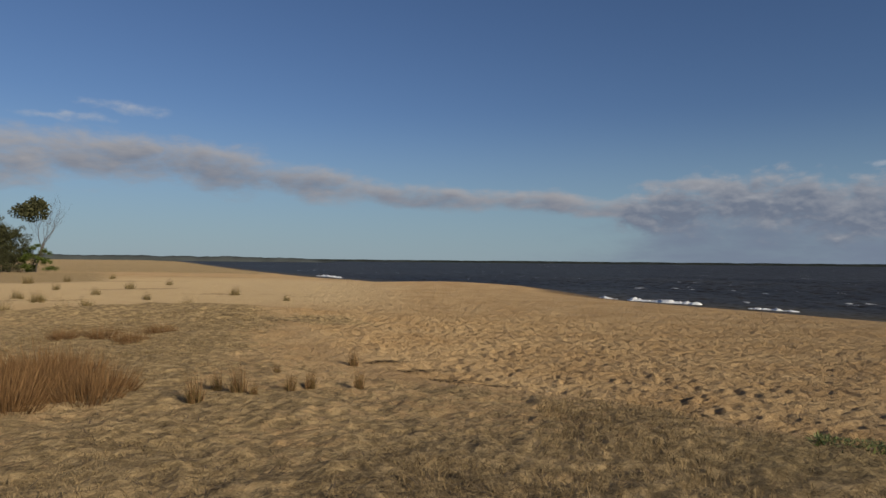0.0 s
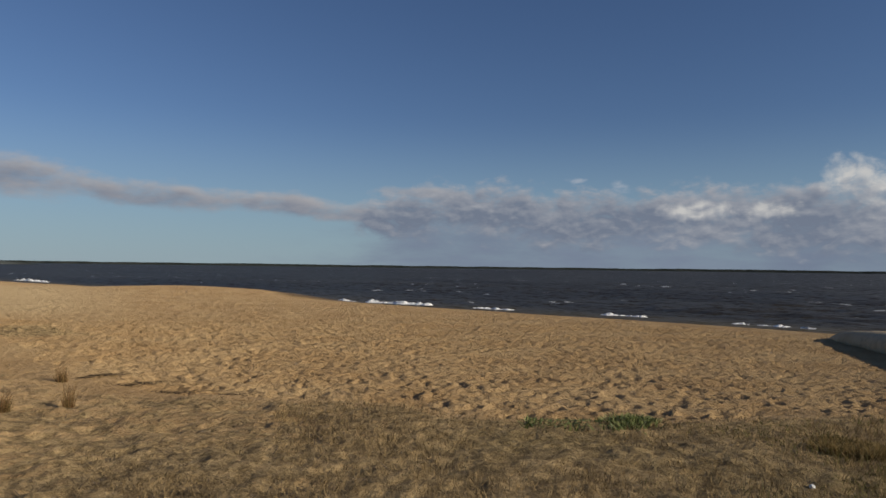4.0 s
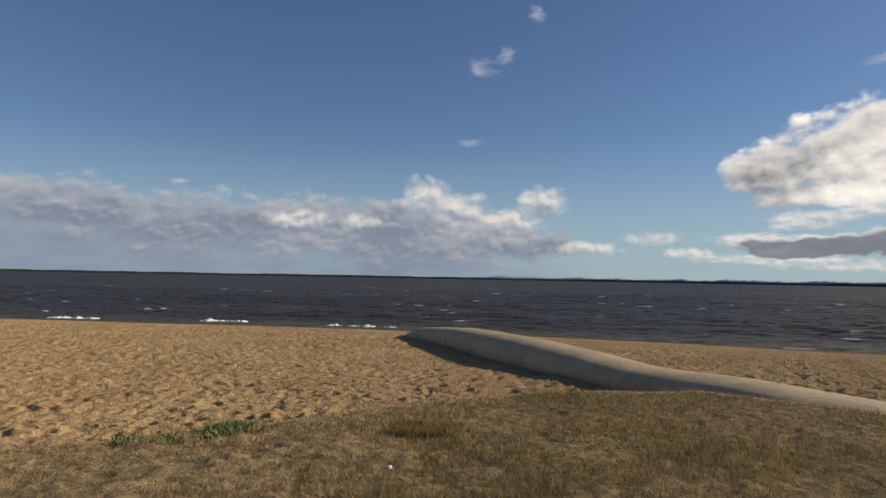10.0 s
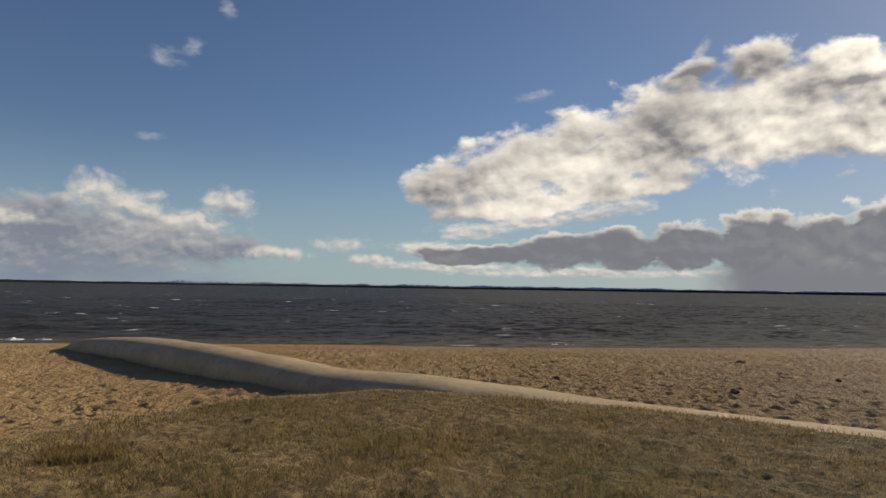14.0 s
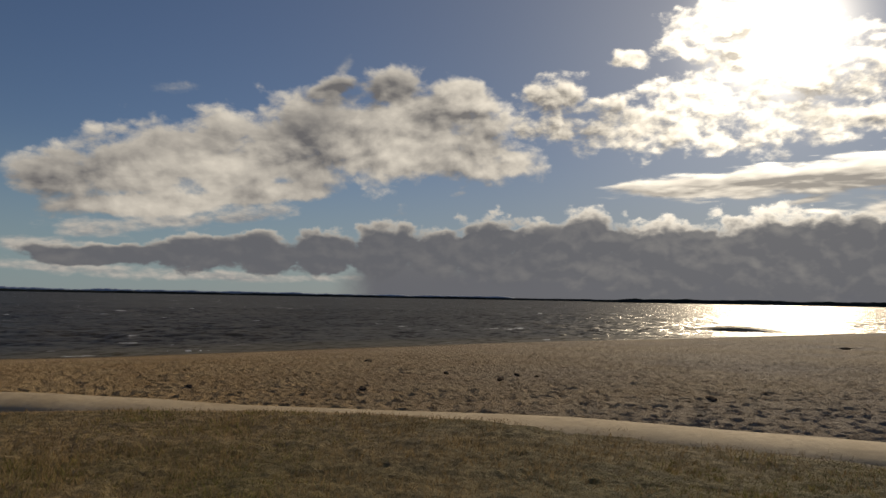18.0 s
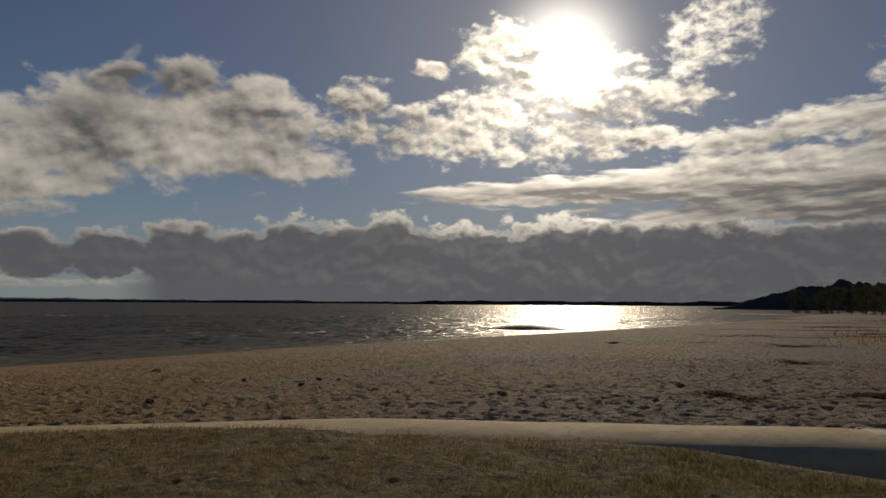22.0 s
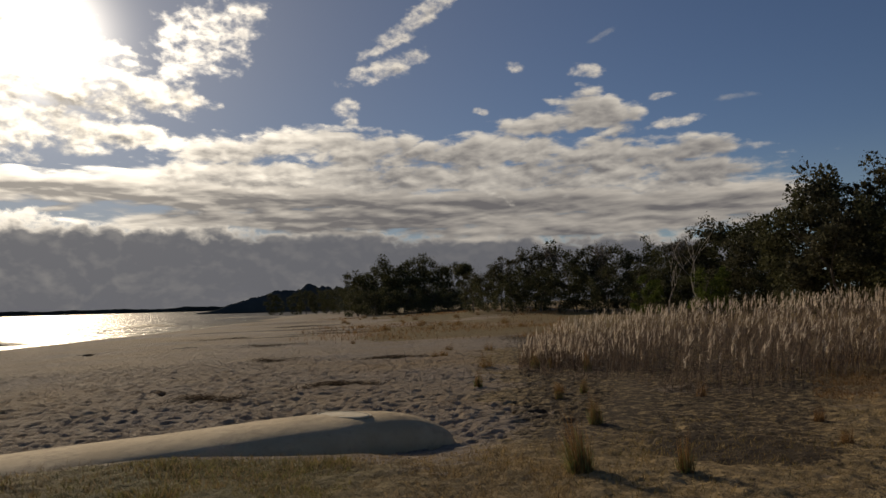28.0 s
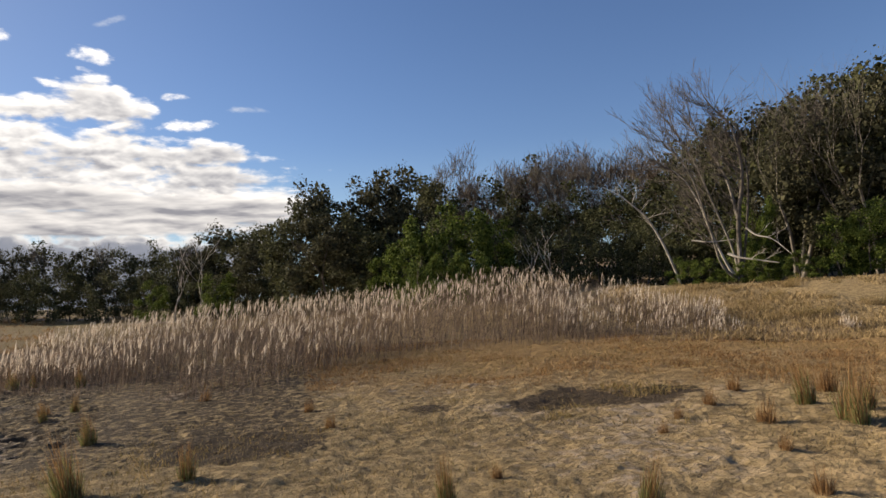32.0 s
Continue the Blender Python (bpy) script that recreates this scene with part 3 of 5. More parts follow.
def lie(x, y):
    """Height of the ground, without the small dents."""
    x, y = np.asarray(x, dtype=float), np.asarray(y, dtype=float)
    s, r = inland(x, y), np.hypot(x, y)
    z = np.interp(s, (-400, -60, -12, -2, 0, 2.5, 7, 13, 19, 24, 60), (-9, -4, -1.9, -1.05, SEA, -0.62, -0.45, -0.32, -0.24, -0.2, -0.15))
    edge = on_terrace(x, y)
    az = np.degrees(np.arctan2(-x, y))
    az = np.where(az > 78, az - 360, az)
    gentle = ease(-az, 160, 172) + ease(az, -3, 6)
    z = z + (0.02 - z) * ease(edge, -0.45 - 3.0 * gentle, 0.05 + 3.0 * gentle) * ease(90 - r, 0, 40)
    z = z + 0.05 * wander(x, y, 5.0, 11, 3) * ease(s, 6, 14) + 0.035 * wander(x, y, 1.6, 12, 3) * ease(edge, -1, 1)
    z = z + heap(x, y, 2.5, 51, 11, 3.6, 0.55, -25) + heap(x, y, -6.5, 19, 6.0, 2.0, 0.36, 8) + heap(x, y, -2.5, 15.5, 4.0, 1.6, 0.12)
    for a, d, rx, ry in BARS:
        z = np.maximum(z, SEA - 0.6 + heap(x, y, *at(a, d), rx, ry, 1.1, a))
    for a, d, rx, ry in POOLS:
        z = z - heap(x, y, *at(a, d), rx, ry, 1.1, a)
    z = z + 0.8 * ease(r, 50, 110) * ease(s, 12, 40) * ease(-az, 150, 175) * (1 + 0.4 * wander(x, y, 12.0, 14, 3))
    u, back_ = -0.77 * x - 0.64 * y, ease(-az, 186, 222)
    z = z + back_ * (1.25 * ease(u, 20, 36) * (1 + 0.25 * wander(x, y, 7.0, 15, 3)) + 3.5 * ease(u, 44, 85) * ease(190 - r, 0, 90) + ease(u, 12, 30) * 0.06 * wander(x, y, 2.2, 16, 3))
    return z


def dents(x, y, cell, seed, low, high):
    """Trodden hollows: one in each cell of the plan, of its own size and depth, with a raised rim."""
    out = np.zeros_like(x)
    i, j = np.floor(x / cell).astype(np.int64), np.floor(y / cell).astype(np.int64)
    for a in (-1, 0, 1):
        for b in (-1, 0, 1):
            p, q = i + a, j + b
            cx, cy = (p + hashed(p, q, seed)) * cell, (q + hashed(p, q, seed + 1)) * cell
            rad = cell * (0.26 + 0.28 * hashed(p, q, seed + 2))
            spin = hashed(p, q, seed + 4) * 6.283
            dx, dy = x - cx, y - cy
            uu, vv = (dx * np.cos(spin) + dy * np.sin(spin)) / 1.35, (-dx * np.sin(spin) + dy * np.cos(spin)) * 1.2
            d2 = (uu * uu + vv * vv) / (rad * rad)
            deep = low + (high - low) * hashed(p, q, seed + 3)
            out += deep * (-np.exp(-(d2 * 1.15) ** 2) + 0.35 * np.exp(-((np.sqrt(d2) - 1.3) ** 2) * 7))
    return out


def sheet(az, r):
    """Polar grid: places and quads."""
    a, rr = np.meshgrid(np.radians(az), r)
    x, y = -np.sin(a) * rr, np.cos(a) * rr
    rows, cols = a.shape
    k = np.arange(rows * cols).reshape(rows, cols)
    quads = np.stack([k[:-1, :-1], k[1:, :-1], k[1:, 1:], k[:-1, 1:]], -1).reshape(-1, 4)
    return x.ravel(), y.ravel(), quads


def give(ob, name, values):
    a = ob.data.attributes.new(name, "FLOAT", "POINT")
    a.data.foreach_set("value", np.clip(values, 0, 1).astype(np.float32))


fine_az = np.concatenate([np.arange(38, -245, -0.25), np.arange(-246, -322.1, -2.0)])
fine_az[-1] = 38 - 360
rings = np.concatenate([np.linspace(0, 2.3, 16), np.concatenate([np.geomspace(2.4, 5.9, 70), np.geomspace(6, 25, 320), np.geomspace(25.4, 130, 170)]), np.geomspace(134, 4300, 62)])
gx, gy, gq = sheet(fine_az, rings)
gz = lie(gx, gy)
g_s, g_edge, g_r = inland(gx, gy), on_terrace(gx, gy), np.hypot(gx, gy)
trod = ease(g_s, 3, 7) * ease(-g_edge, -0.1, 0.8) * ease(60 - g_r, 0, 25)
patchy = wander(gx, gy, 9.0, 21, 2)
gz = gz + trod * (1 - 0.3 * ease(-np.degrees(np.arctan2(-gx, gy)), 80, 115)) * (dents(gx, gy, 0.25, 50, 0.018, 0.068) * (0.8 + 0.35 * patchy) + dents(gx, gy, 0.16, 60, 0.0, 0.03)) + trod * 0.02 * wander(gx, gy, 0.5, 22, 3)
rough_turf = ease(g_edge, -0.2, 0.8) * ease(40 - g_r, 0, 15)
g_turn = np.degrees(np.arctan2(-gx, gy))
gz = gz + rough_turf * ((0.03 + 0.013 * ease(g_turn, -25, -5) * ease(60 - g_turn, 0, 10)) * wander(gx, gy, 0.4, 23, 4, 0.7) + 0.3 * dents(gx, gy, 0.26, 70, 0.0, 0.04))
ground = raw("ground", np.stack([gx, gy, gz], -1), gq, GROUND)
tagged(ground, "trodden tawny beach sand passing into sparse dry brown turf", "ground", kind="structure")
g_az = np.degrees(np.arctan2(-gx, gy))
g_az = np.where(g_az > 78, g_az - 360, g_az)
loose = ease(-g_az, 158, 170) + ease(g_az, -3, 6)
turf_cover = ease(g_edge, -0.25 - 2.2 * loose, 0.5 + 2.0 * loose)
lush = ease(-g_az, 10, 45) * ease(g_az, -175, -140)
bare = np.clip(0.5 + 0.9 * wander(gx, gy, 2.4, 31, 4), 0, 1)
belt = ease(-g_az, 157, 165) * ease(g_r, 25, 42) * ease(205 - (-g_az), 0, 5) * ease(g_s, 10, 16) * (0.82 + 0.5 * wander(gx, gy, 6.0, 39, 4))
belt = np.maximum(belt, ease(-g_az, 165, 176) * ease(212 - (-g_az), 0, 8) * ease(g_r, 4, 6) * ease(30 - g_r, 0, 5) * (0.66 + 0.5 * wander(gx, gy, 1.6, 38, 4)))
belt = np.maximum(belt, 0.85 * np.maximum(ease(g_az, 23, 29) * ease(g_r, 48, 62) * ease(110 - g_r, 0, 20), ease(g_az, 11, 17) * ease(g_r, 88, 110)))
belt = np.maximum(belt, sum(heap(gx, gy, *at(a, d), rx, ry, 0.85, a) for a, d, rx, ry in ((22, 19.5, 5.0, 1.3), (14, 18.0, 3.0, 1.0), (17, 37, 3.2, 0.9), (12.5, 34, 2.2, 0.6), (27, 60, 8, 2.2), (20, 75, 9, 2.5), (9, 30, 2.0, 0.6), (24, 44, 4, 1.2), (31, 33, 3, 1.2))) * (0.8 + 0.5 * wander(gx, gy, 1.5, 36, 3)))
cover = np.maximum(belt, turf_cover * (0.25 * ease(-g_az, 194, 204) * ease(g_r, 10, 13) + lush * 0.95 + (1 - lush) * (0.52 + 0.40 * bare)))
give(ground, "grass", cover)
give(ground, "green", lush * (0.05 + 0.3 * ease(-g_az, 70, 100) + 0.35 * ease(-g_az, 92, 118) + 0.5 * wander(gx, gy, 3.0, 33, 3)) + 0.3 * ease(-g_az, 157, 165) * ease(g_r, 25, 42) * ease(205 - (-g_az), 0, 5))
give(ground, "pale", ease(g_r, 22, 32) * ease(g_az, 0, 10) * 0.7 * ease(80 - g_r, 0, 20) + 0.5 * ease(-g_az, 215, 222) * ease(13 - g_r, 0, 3))
give(ground, "flecks", ease(-g_az, 78, 100) * 0.8 + 0.25 * ease(g_edge, -1, 1))
give(ground, "rust", ease(-g_az, 194, 204) * ease(g_r, 9.5, 12.5) * ease(23 - g_r, 0, 3) * (0.8 + 0.5 * wander(gx, gy, 3.0, 37, 3)) + 0.6 * ease(-g_az, 157, 165) * ease(g_r, 25, 42) * ease(205 - (-g_az), 0, 5))
give(ground, "wet", ease(2.2 - g_s, 0, 1.6))
# sand turns greyer from az -88 to -150, ending by -236
give(ground, "greyer_sand", ease(-g_az, 88, 150) * (0.75 + 0.3 * wander(gx, gy, 4.0, 35, 3)) * ease(236 - (-g_az), 0, 14))
mats = sum(heap(gx, gy, *at(a, d), rx, ry, 0.95, a) for a, d, rx, ry in ((-214.8, 9.4, 0.55, 0.7), (-217.8, 10.4, 0.6, 0.8), (-222.6, 9.7, 0.6, 0.6), (-225.4, 10.4, 0.7, 0.7), (-191, 7.8, 0.7, 0.6), (-206, 9.4, 0.5, 0.5),
        (-163.3, 23.5, 1.1, 0.55), (-159.1, 15.6, 0.8, 0.35), (-148.8, 14.8, 0.6, 0.35), (-153.7, 24.0, 0.8, 0.4), (-153.4, 44, 2.6, 1.0), (-149.1, 61, 2.6, 1.6), (-155.5, 60, 4.0, 1.6), (-158, 48, 3, 1.4), (-156.4, 70, 3.6, 1.6), (-147, 36, 1.2, 0.6)))
give(ground, "wrack", 0.7 * ease(-g_az, 166, 176) * ease(-g_az - 206, 0, -12) * ease(g_r, 5, 9) * ease(40 - g_r, 0, 6) + 0.42 * ease(-g_az, 145, 158) * ease(g_r, 28, 45) * ease(120 - g_r, 0, 40) * ease(g_s, 6, 12) + mats)

# ---------------------------------------------------------------- the sea
sx, sy, sq = sheet(np.arange(40, -172, -0.5), np.concatenate([np.geomspace(22, 130, 330), np.geomspace(132, 4300, 110)]))
s_s, s_r = inland(sx, sy), np.hypot(sx, sy)
calm = ease(-s_s, 0.5, 9) * ease(260 - s_r, 0, 150)
run = (sx * 0.93 + sy * 0.36)
swell = np.sin(run * 1.5 + 1.8 * wander(sx, sy, 7.0, 41, 2)) * 0.045 + np.sin(run * 3.4 + 2.8 * wander(sx, sy, 3.0, 42, 2)) * 0.03 + 0.055 * wander(sx, sy, 1.4, 43, 3)
swell = swell * (0.8 + 0.4 * wander(sx, sy, 15.0, 44, 2))
sz = SEA + 1.1 * calm * swell
keep = ((s_s < 1.5) | (lie(sx, sy) < SEA + 0.1))[sq].any(axis=1)
used, faces_ = np.unique(sq[keep], return_inverse=True)
sea = raw("water", np.stack([sx, sy, sz], -1)[used], faces_.reshape(-1, 4), WATER)
tagged(sea, "dark choppy sea with scattered whitecaps under a strong wind", "sea", kind="structure")
give(sea, "shallow", ease(s_s, -7, 1)[used])


# ---------------------------------------------------------------- far shore
def ridge(name, label, az0, az1, d, h0, rough, mat, seed, base=-1.0, rise_=4.0):
    az = np.arange(az0, az1, -0.08)
    x = -np.sin(np.radians(az)) * d
    y = np.cos(np.radians(az)) * d
    top = h0 * (1 + rough * wander(az * 10, az * 0, 16.0, seed, 2, 0.5) + 0.35 * rough * wander(az * 10, az * 0, 3.0, seed + 1, 2, 0.6)) * np.minimum(ease(az0 - az, 0, rise_), ease(az - az1, 0, 4))
    rows = [np.stack([x * k, y * k, b + (top - b) * f], -1) for k, b, f in ((0.985, base, 0.0), (0.988, base, 0.7), (1.0, base, 1.0), (1.03, base, 0.95), (1.05, base, 0.0))]
    v = np.concatenate(rows)
    n = len(az)
    k = np.arange(5 * n).reshape(5, n)
    q = np.stack([k[:-1, :-1], k[1:, :-1], k[1:, 1:], k[:-1, 1:]], -1).reshape(-1, 4)
    return tagged(raw(name, v, q, mat), label, "land", kind="structure")


ridge("backdrop_far_shore", "low dark wooded shore along the far side of the bay", 34, -160, 2600, 7.0, 0.14, FAR_LAND, 81)
ridge("backdrop_far_hills", "hills far behind the bay, pale blue from haze put into their colour", -55, -118, 4000, 18.0, 0.22, FAR_HILL, 82)
ridge("backdrop_low_point", "low dark wooded point along the coast", -122, -170, 1500, 8.0, 0.2, FAR_LAND, 83)
ridge("backdrop_headland", "wooded headland behind the beach, its dark tone lightened for haze", -148.0, -172, 420, 11.5, 0.26, FAR_WOOD, 84, rise_=7.0)
ridge("backdrop_near_shore", "wooded shore beyond the far end of the beach, haze put into its colour", 36, 9, 900, 5.6, 0.16, FAR_WOOD, 85, rise_=2.0)

# ---------------------------------------------------------------- the sand-filled tube
TUBE_LINE = ((20.0, 16.0, -0.55), (19.3, 15.0, -0.28), (18.6, 14.0, -0.10), (17.9, 12.7, 0.03), (16.9, 11.0, 0.13), (15.4, 9.1, 0.19), (13.9, 7.1, 0.21), (12.9, 5.4, 0.14), (12.2, 4.1, 0.07), (11.6, 2.4, 0.08), (11.15, 0.95, 0.02), (10.45, -0.4, -0.02), (9.4, -2.05, -0.02),
             (7.7, -4.4, 0.08), (6.3, -5.9, 0.10), (4.7, -7.2, 0.16), (3.35, -8.02, 0.25), (2.4, -8.3, 0.24), (1.85, -8.45, 0.05), (1.68, -8.5, -0.2))


def spline(points, per):
    """Smooth line through the points."""
    p = np.array(points)
    p = np.vstack([2 * p[0] - p[1], p, 2 * p[-1] - p[-2]])
    out = []
    for i in range(1, len(p) - 2):
        t = np.linspace(0, 1, per, endpoint=False)[:, None]
        a, b, c, d = p[i - 1:i + 3]
        out.append(0.5 * (2 * b + (c - a) * t + (2 * a - 5 * b + 4 * c - d) * t ** 2 + (3 * b - a - 3 * c + d) * t ** 3))
    return np.vstack(out + [p[-2][None]])


def sand_tube():
    line = spline(TUBE_LINE, 9)
    n, k = len(line), 28
    along = np.gradient(line[:, :2], axis=0)
    along /= np.linalg.norm(along, axis=1)[:, None]
    side = np.stack([along[:, 1], -along[:, 0]], -1)
    run_ = np.concatenate([[0], np.cumsum(np.linalg.norm(np.diff(line[:, :2], axis=0), axis=1))])
    end = np.clip(np.minimum((run_ + 0.03) / 5.5, (run_[-1] - run_ + 0.05) / 1.5), 0, 1) ** 0.6
    half = 0.78 * end * (1 + 0.04 * wander(run_, run_ * 0, 2.0, 91, 2))
    a = np.linspace(-0.35 * math.pi, 1.35 * math.pi, k)
    c, s = np.cos(a), np.sin(a)
    c, s = np.sign(c) * np.abs(c) ** 0.9, np.sign(s) * np.abs(s) ** 0.85
    low = lie(line[:, 0], line[:, 1]) - 0.35
    mid = (line[:, 2] + low) / 2 + 0.06
    tall = line[:, 2] - mid
    sag = 1 + 0.02 * wander(np.repeat(run_, k), np.tile(a, n), 0.9, 92, 3).reshape(n, k)
    v = np.empty((n, k, 3))
    v[..., :2] = line[:, None, :2] + side[:, None, :] * (half[:, None] * c * sag)[..., None]
    v[..., 2] = mid[:, None] + tall[:, None] * s * sag
    idx = np.arange(n * k).reshape(n, k)
    q = np.stack([idx[:-1, :-1], idx[:-1, 1:], idx[1:, 1:], idx[1:, :-1]], -1).reshape(-1, 4)
    t = thing("geotextile_tube", Matrix(), "long sand-filled geotextile tube half buried in the beach as a groyne", "groyne")
    raw("body", v.reshape(-1, 3), q, TUBE, t)
    # the sewn filling port near its landward end: a flat oval flap with a raised seam
    bm = bmesh.new()
    bmesh.ops.create_circle(bm, cap_ends=True, segments=32, radius=1.0)
    up = bmesh.ops.extrude_face_region(bm, geom=bm.faces[:])
    for vert in [g for g in up["geom"] if isinstance(g, bmesh.types.BMVert)]:
        vert.co = (vert.co.x * 0.93, vert.co.y * 0.9, 0.018)
    for vert in bm.verts:
        vert.co = Vector((vert.co.x * 0.40, vert.co.y * 0.16, vert.co.z + 0.008 * noise.noise(vert.co * 3)))
    m = pose(3.05, -8.13, 0.241, 3, -1, 160)
    bm.transform(m)
    port = part("filling_port", bm, PATCH, t, "pale oval sewn flap", smooth=False)
    ring = [Vector((0.41 * math.cos(k * math.pi / 18), 0.165 * math.sin(k * math.pi / 18), 0.012)) for k in range(37)]
    segs = [(tuple(m @ p), tuple(m @ q), 0.011, 0.011) for p, q in zip(ring, ring[1:])]
    raw("seam", *limb_tubes(segs, 5), PATCH, port, "raised stitched rim")
    return t


sand_tube()


# ---------------------------------------------------------------- plants
rng = np.random.default_rng(7)


def strips(base, tip, width, bend=None, seg=2, spin=None):
    """Thin tapering blades from base to tip: places and faces (quads, the last closing to a narrow end)."""
    n = len(base)
    spin = rng.uniform(0, math.pi, n) if spin is None else spin
    wide = np.stack([np.cos(spin), np.sin(spin), np.zeros(n)], -1) * (np.broadcast_to(width, n) * 0.5)[:, None]
    bend = np.zeros((n, 3)) if bend is None else bend
    rows = []
    for i in range(seg + 1):
        f = i / seg
        mid = base + (tip - base) * f + bend * (f * f)
        w = wide * (1 - 0.85 * f)
        rows += [mid - w, mid + w]
    v = np.stack(rows, 1)
    k = (np.arange(n) * (2 * seg + 2))[:, None]
    q = np.concatenate([k + np.array([[2 * i, 2 * i + 1, 2 * i + 3, 2 * i + 2]]) for i in range(seg)])
    return v.reshape(-1, 3), q


def joined(pieces):
    vs, fs, n = [], [], 0
    for v, f in pieces:
        vs.append(v), fs.append(f + n)
        n += len(v)
    return np.concatenate(vs), np.concatenate(fs)


def ground_points(n, az0, az1, d0, d1, power=1.0):
    a, d = rng.uniform(az1, az0, n), d0 + (d1 - d0) * rng.uniform(0, 1, n) ** power
    return -np.sin(np.radians(a)) * d, np.cos(np.radians(a)) * d, a, d


WIND = np.array([-0.45, 0.30, 0.0])


def turf(name, label, n, az0, az1, d0, d1, mat, tall, keep_, wide=0.007):
    x, y, a, d = ground_points(n, az0, az1, d0, d1, 1.1)
    ok = keep_(x, y, a, d) > rng.uniform(0, 1, n)
    x, y, d = x[ok], y[ok], d[ok]
    m = len(x)
    base = np.stack([x, y, lie(x, y) - 0.01], -1)
    h = rng.uniform(0.5, 1.0, m) * tall * (1 + 0.5 * wander(x, y, 0.6, 101, 2))
    lean = rng.normal(0, 0.55, (m, 2)) * h[:, None]
    tip = base + np.column_stack([lean, h])
    v, q = strips(base, tip, wide * (0.7 + d / 14), seg=1)
    return tagged(raw(name, v, q, mat), label, "grass", kind="stuff")


def patch_of(x, y, size, seed, low=-0.1, high=0.5):
    return ease(wander(x, y, size, seed, 4), low, high)


turf("dry_turf", "short dry brown turf blades on the terrace", 150000, -8, -178, 3.2, 11.5, BLADE, 0.065, lambda x, y, a, d: ease(on_terrace(x, y), -0.15, 0.25) * (0.45 + 0.4 * patch_of(x, y, 1.5, 103)))
turf("green_turf", "olive green turf blades among the dry ones", 85000, -30, -160, 3.2, 11.0, BLADE_GREEN, 0.07, lambda x, y, a, d: ease(on_terrace(x, y), 0.0, 0.4) * patch_of(x, y, 2.2, 104, -0.2, 0.6))
turf("sparse_turf", "sparse dead grass and litter on bare sand", 70000, 38, -12, 3.2, 19, BLADE, 0.05, lambda x, y, a, d: ease(on_terrace(x, y), 0.0, 1.0) * patch_of(x, y, 2.4, 31, -0.25, 0.5))
turf("sparse_turf", "sparse dead grass and litter near the reeds", 60000, -165, -244, 3.2, 20, RUSH, 0.06, lambda x, y, a, d: ease(on_terrace(x, y), 0.0, 1.0) * patch_of(x, y, 2.4, 31, -0.25, 0.5) * ease(-a, 165, 175))


def litter(name, label, n, az0, az1, d0, d1, mat, keep_, seed):
    """Dead stalks lying on the sand."""
    x, y, a, d = ground_points(n, az0, az1, d0, d1, 1.2)
    ok = keep_(x, y, a, d) > rng.uniform(0, 1, n)
    x, y = x[ok], y[ok]
    m = len(x)
    turn_ = rng.uniform(0, 6.283, m)
    size = rng.uniform(0.04, 0.17, m)
    x2, y2 = x + np.cos(turn_) * size, y + np.sin(turn_) * size
    base, tip = np.stack([x, y, lie(x, y) + 0.012], -1), np.stack([x2, y2, lie(x2, y2) + rng.uniform(0.01, 0.045, m)], -1)
    v, q = strips(base, tip, rng.uniform(0.006, 0.014, m), seg=1, spin=turn_ + math.pi / 2)
    return tagged(raw(name, v, q, mat), label, "litter", kind="stuff")


litter("dead_stalks", "dark dead stalks strewn over the sandy turf", 5000, 38, -20, 3.2, 15, DRIFT, lambda x, y, a, d: ease(on_terrace(x, y), -0.3, 0.6) * patch_of(x, y, 1.3, 171, -0.1, 0.6), 1)
litter("straw_litter", "pale straw strewn over the sandy turf", 14000, 38, -20, 3.2, 15, BLADE, lambda x, y, a, d: ease(on_terrace(x, y), 0.0, 0.8) * patch_of(x, y, 1.7, 172, -0.1, 0.7), 2)
litter("dead_stalks", "dark dead stalks strewn before the reeds", 9000, -163, -244, 3.2, 16, DRIFT, lambda x, y, a, d: patch_of(x, y, 1.3, 173, -0.1, 0.6) * ease(on_terrace(x, y), -1.0, 0.6), 3)
litter("straw_litter", "pale straw strewn before the reeds", 13000, -163, -244, 3.2, 16, BLADE, lambda x, y, a, d: patch_of(x, y, 1.7, 174, -0.1, 0.7) * ease(on_terrace(x, y), -1.0, 0.6), 4)
turf("bank_grass", "longer dry grass on the bank behind the reeds", 26000, -222, -244, 19, 40, BLADE, 0.16, lambda x, y, a, d: patch_of(x, y, 2.5, 175, -0.4, 0.4), 0.016)
turf("dune_grass", "brown grass and low scrub along the back of the beach", 11000, -154, -178, 34, 105, RUSTY, 0.22, lambda x, y, a, d: patch_of(x, y, 7.0, 39, -0.35, 0.35) * ease(-a, 154, 162), 0.012)
turf("rusty_mat", "low rust brown grass in front of the reeds", 40000, -196, -240, 10, 21, RUSTY, 0.07, lambda x, y, a, d: patch_of(x, y, 2.0, 176, -0.4, 0.4) * ease(d, 10, 12.5), 0.009)


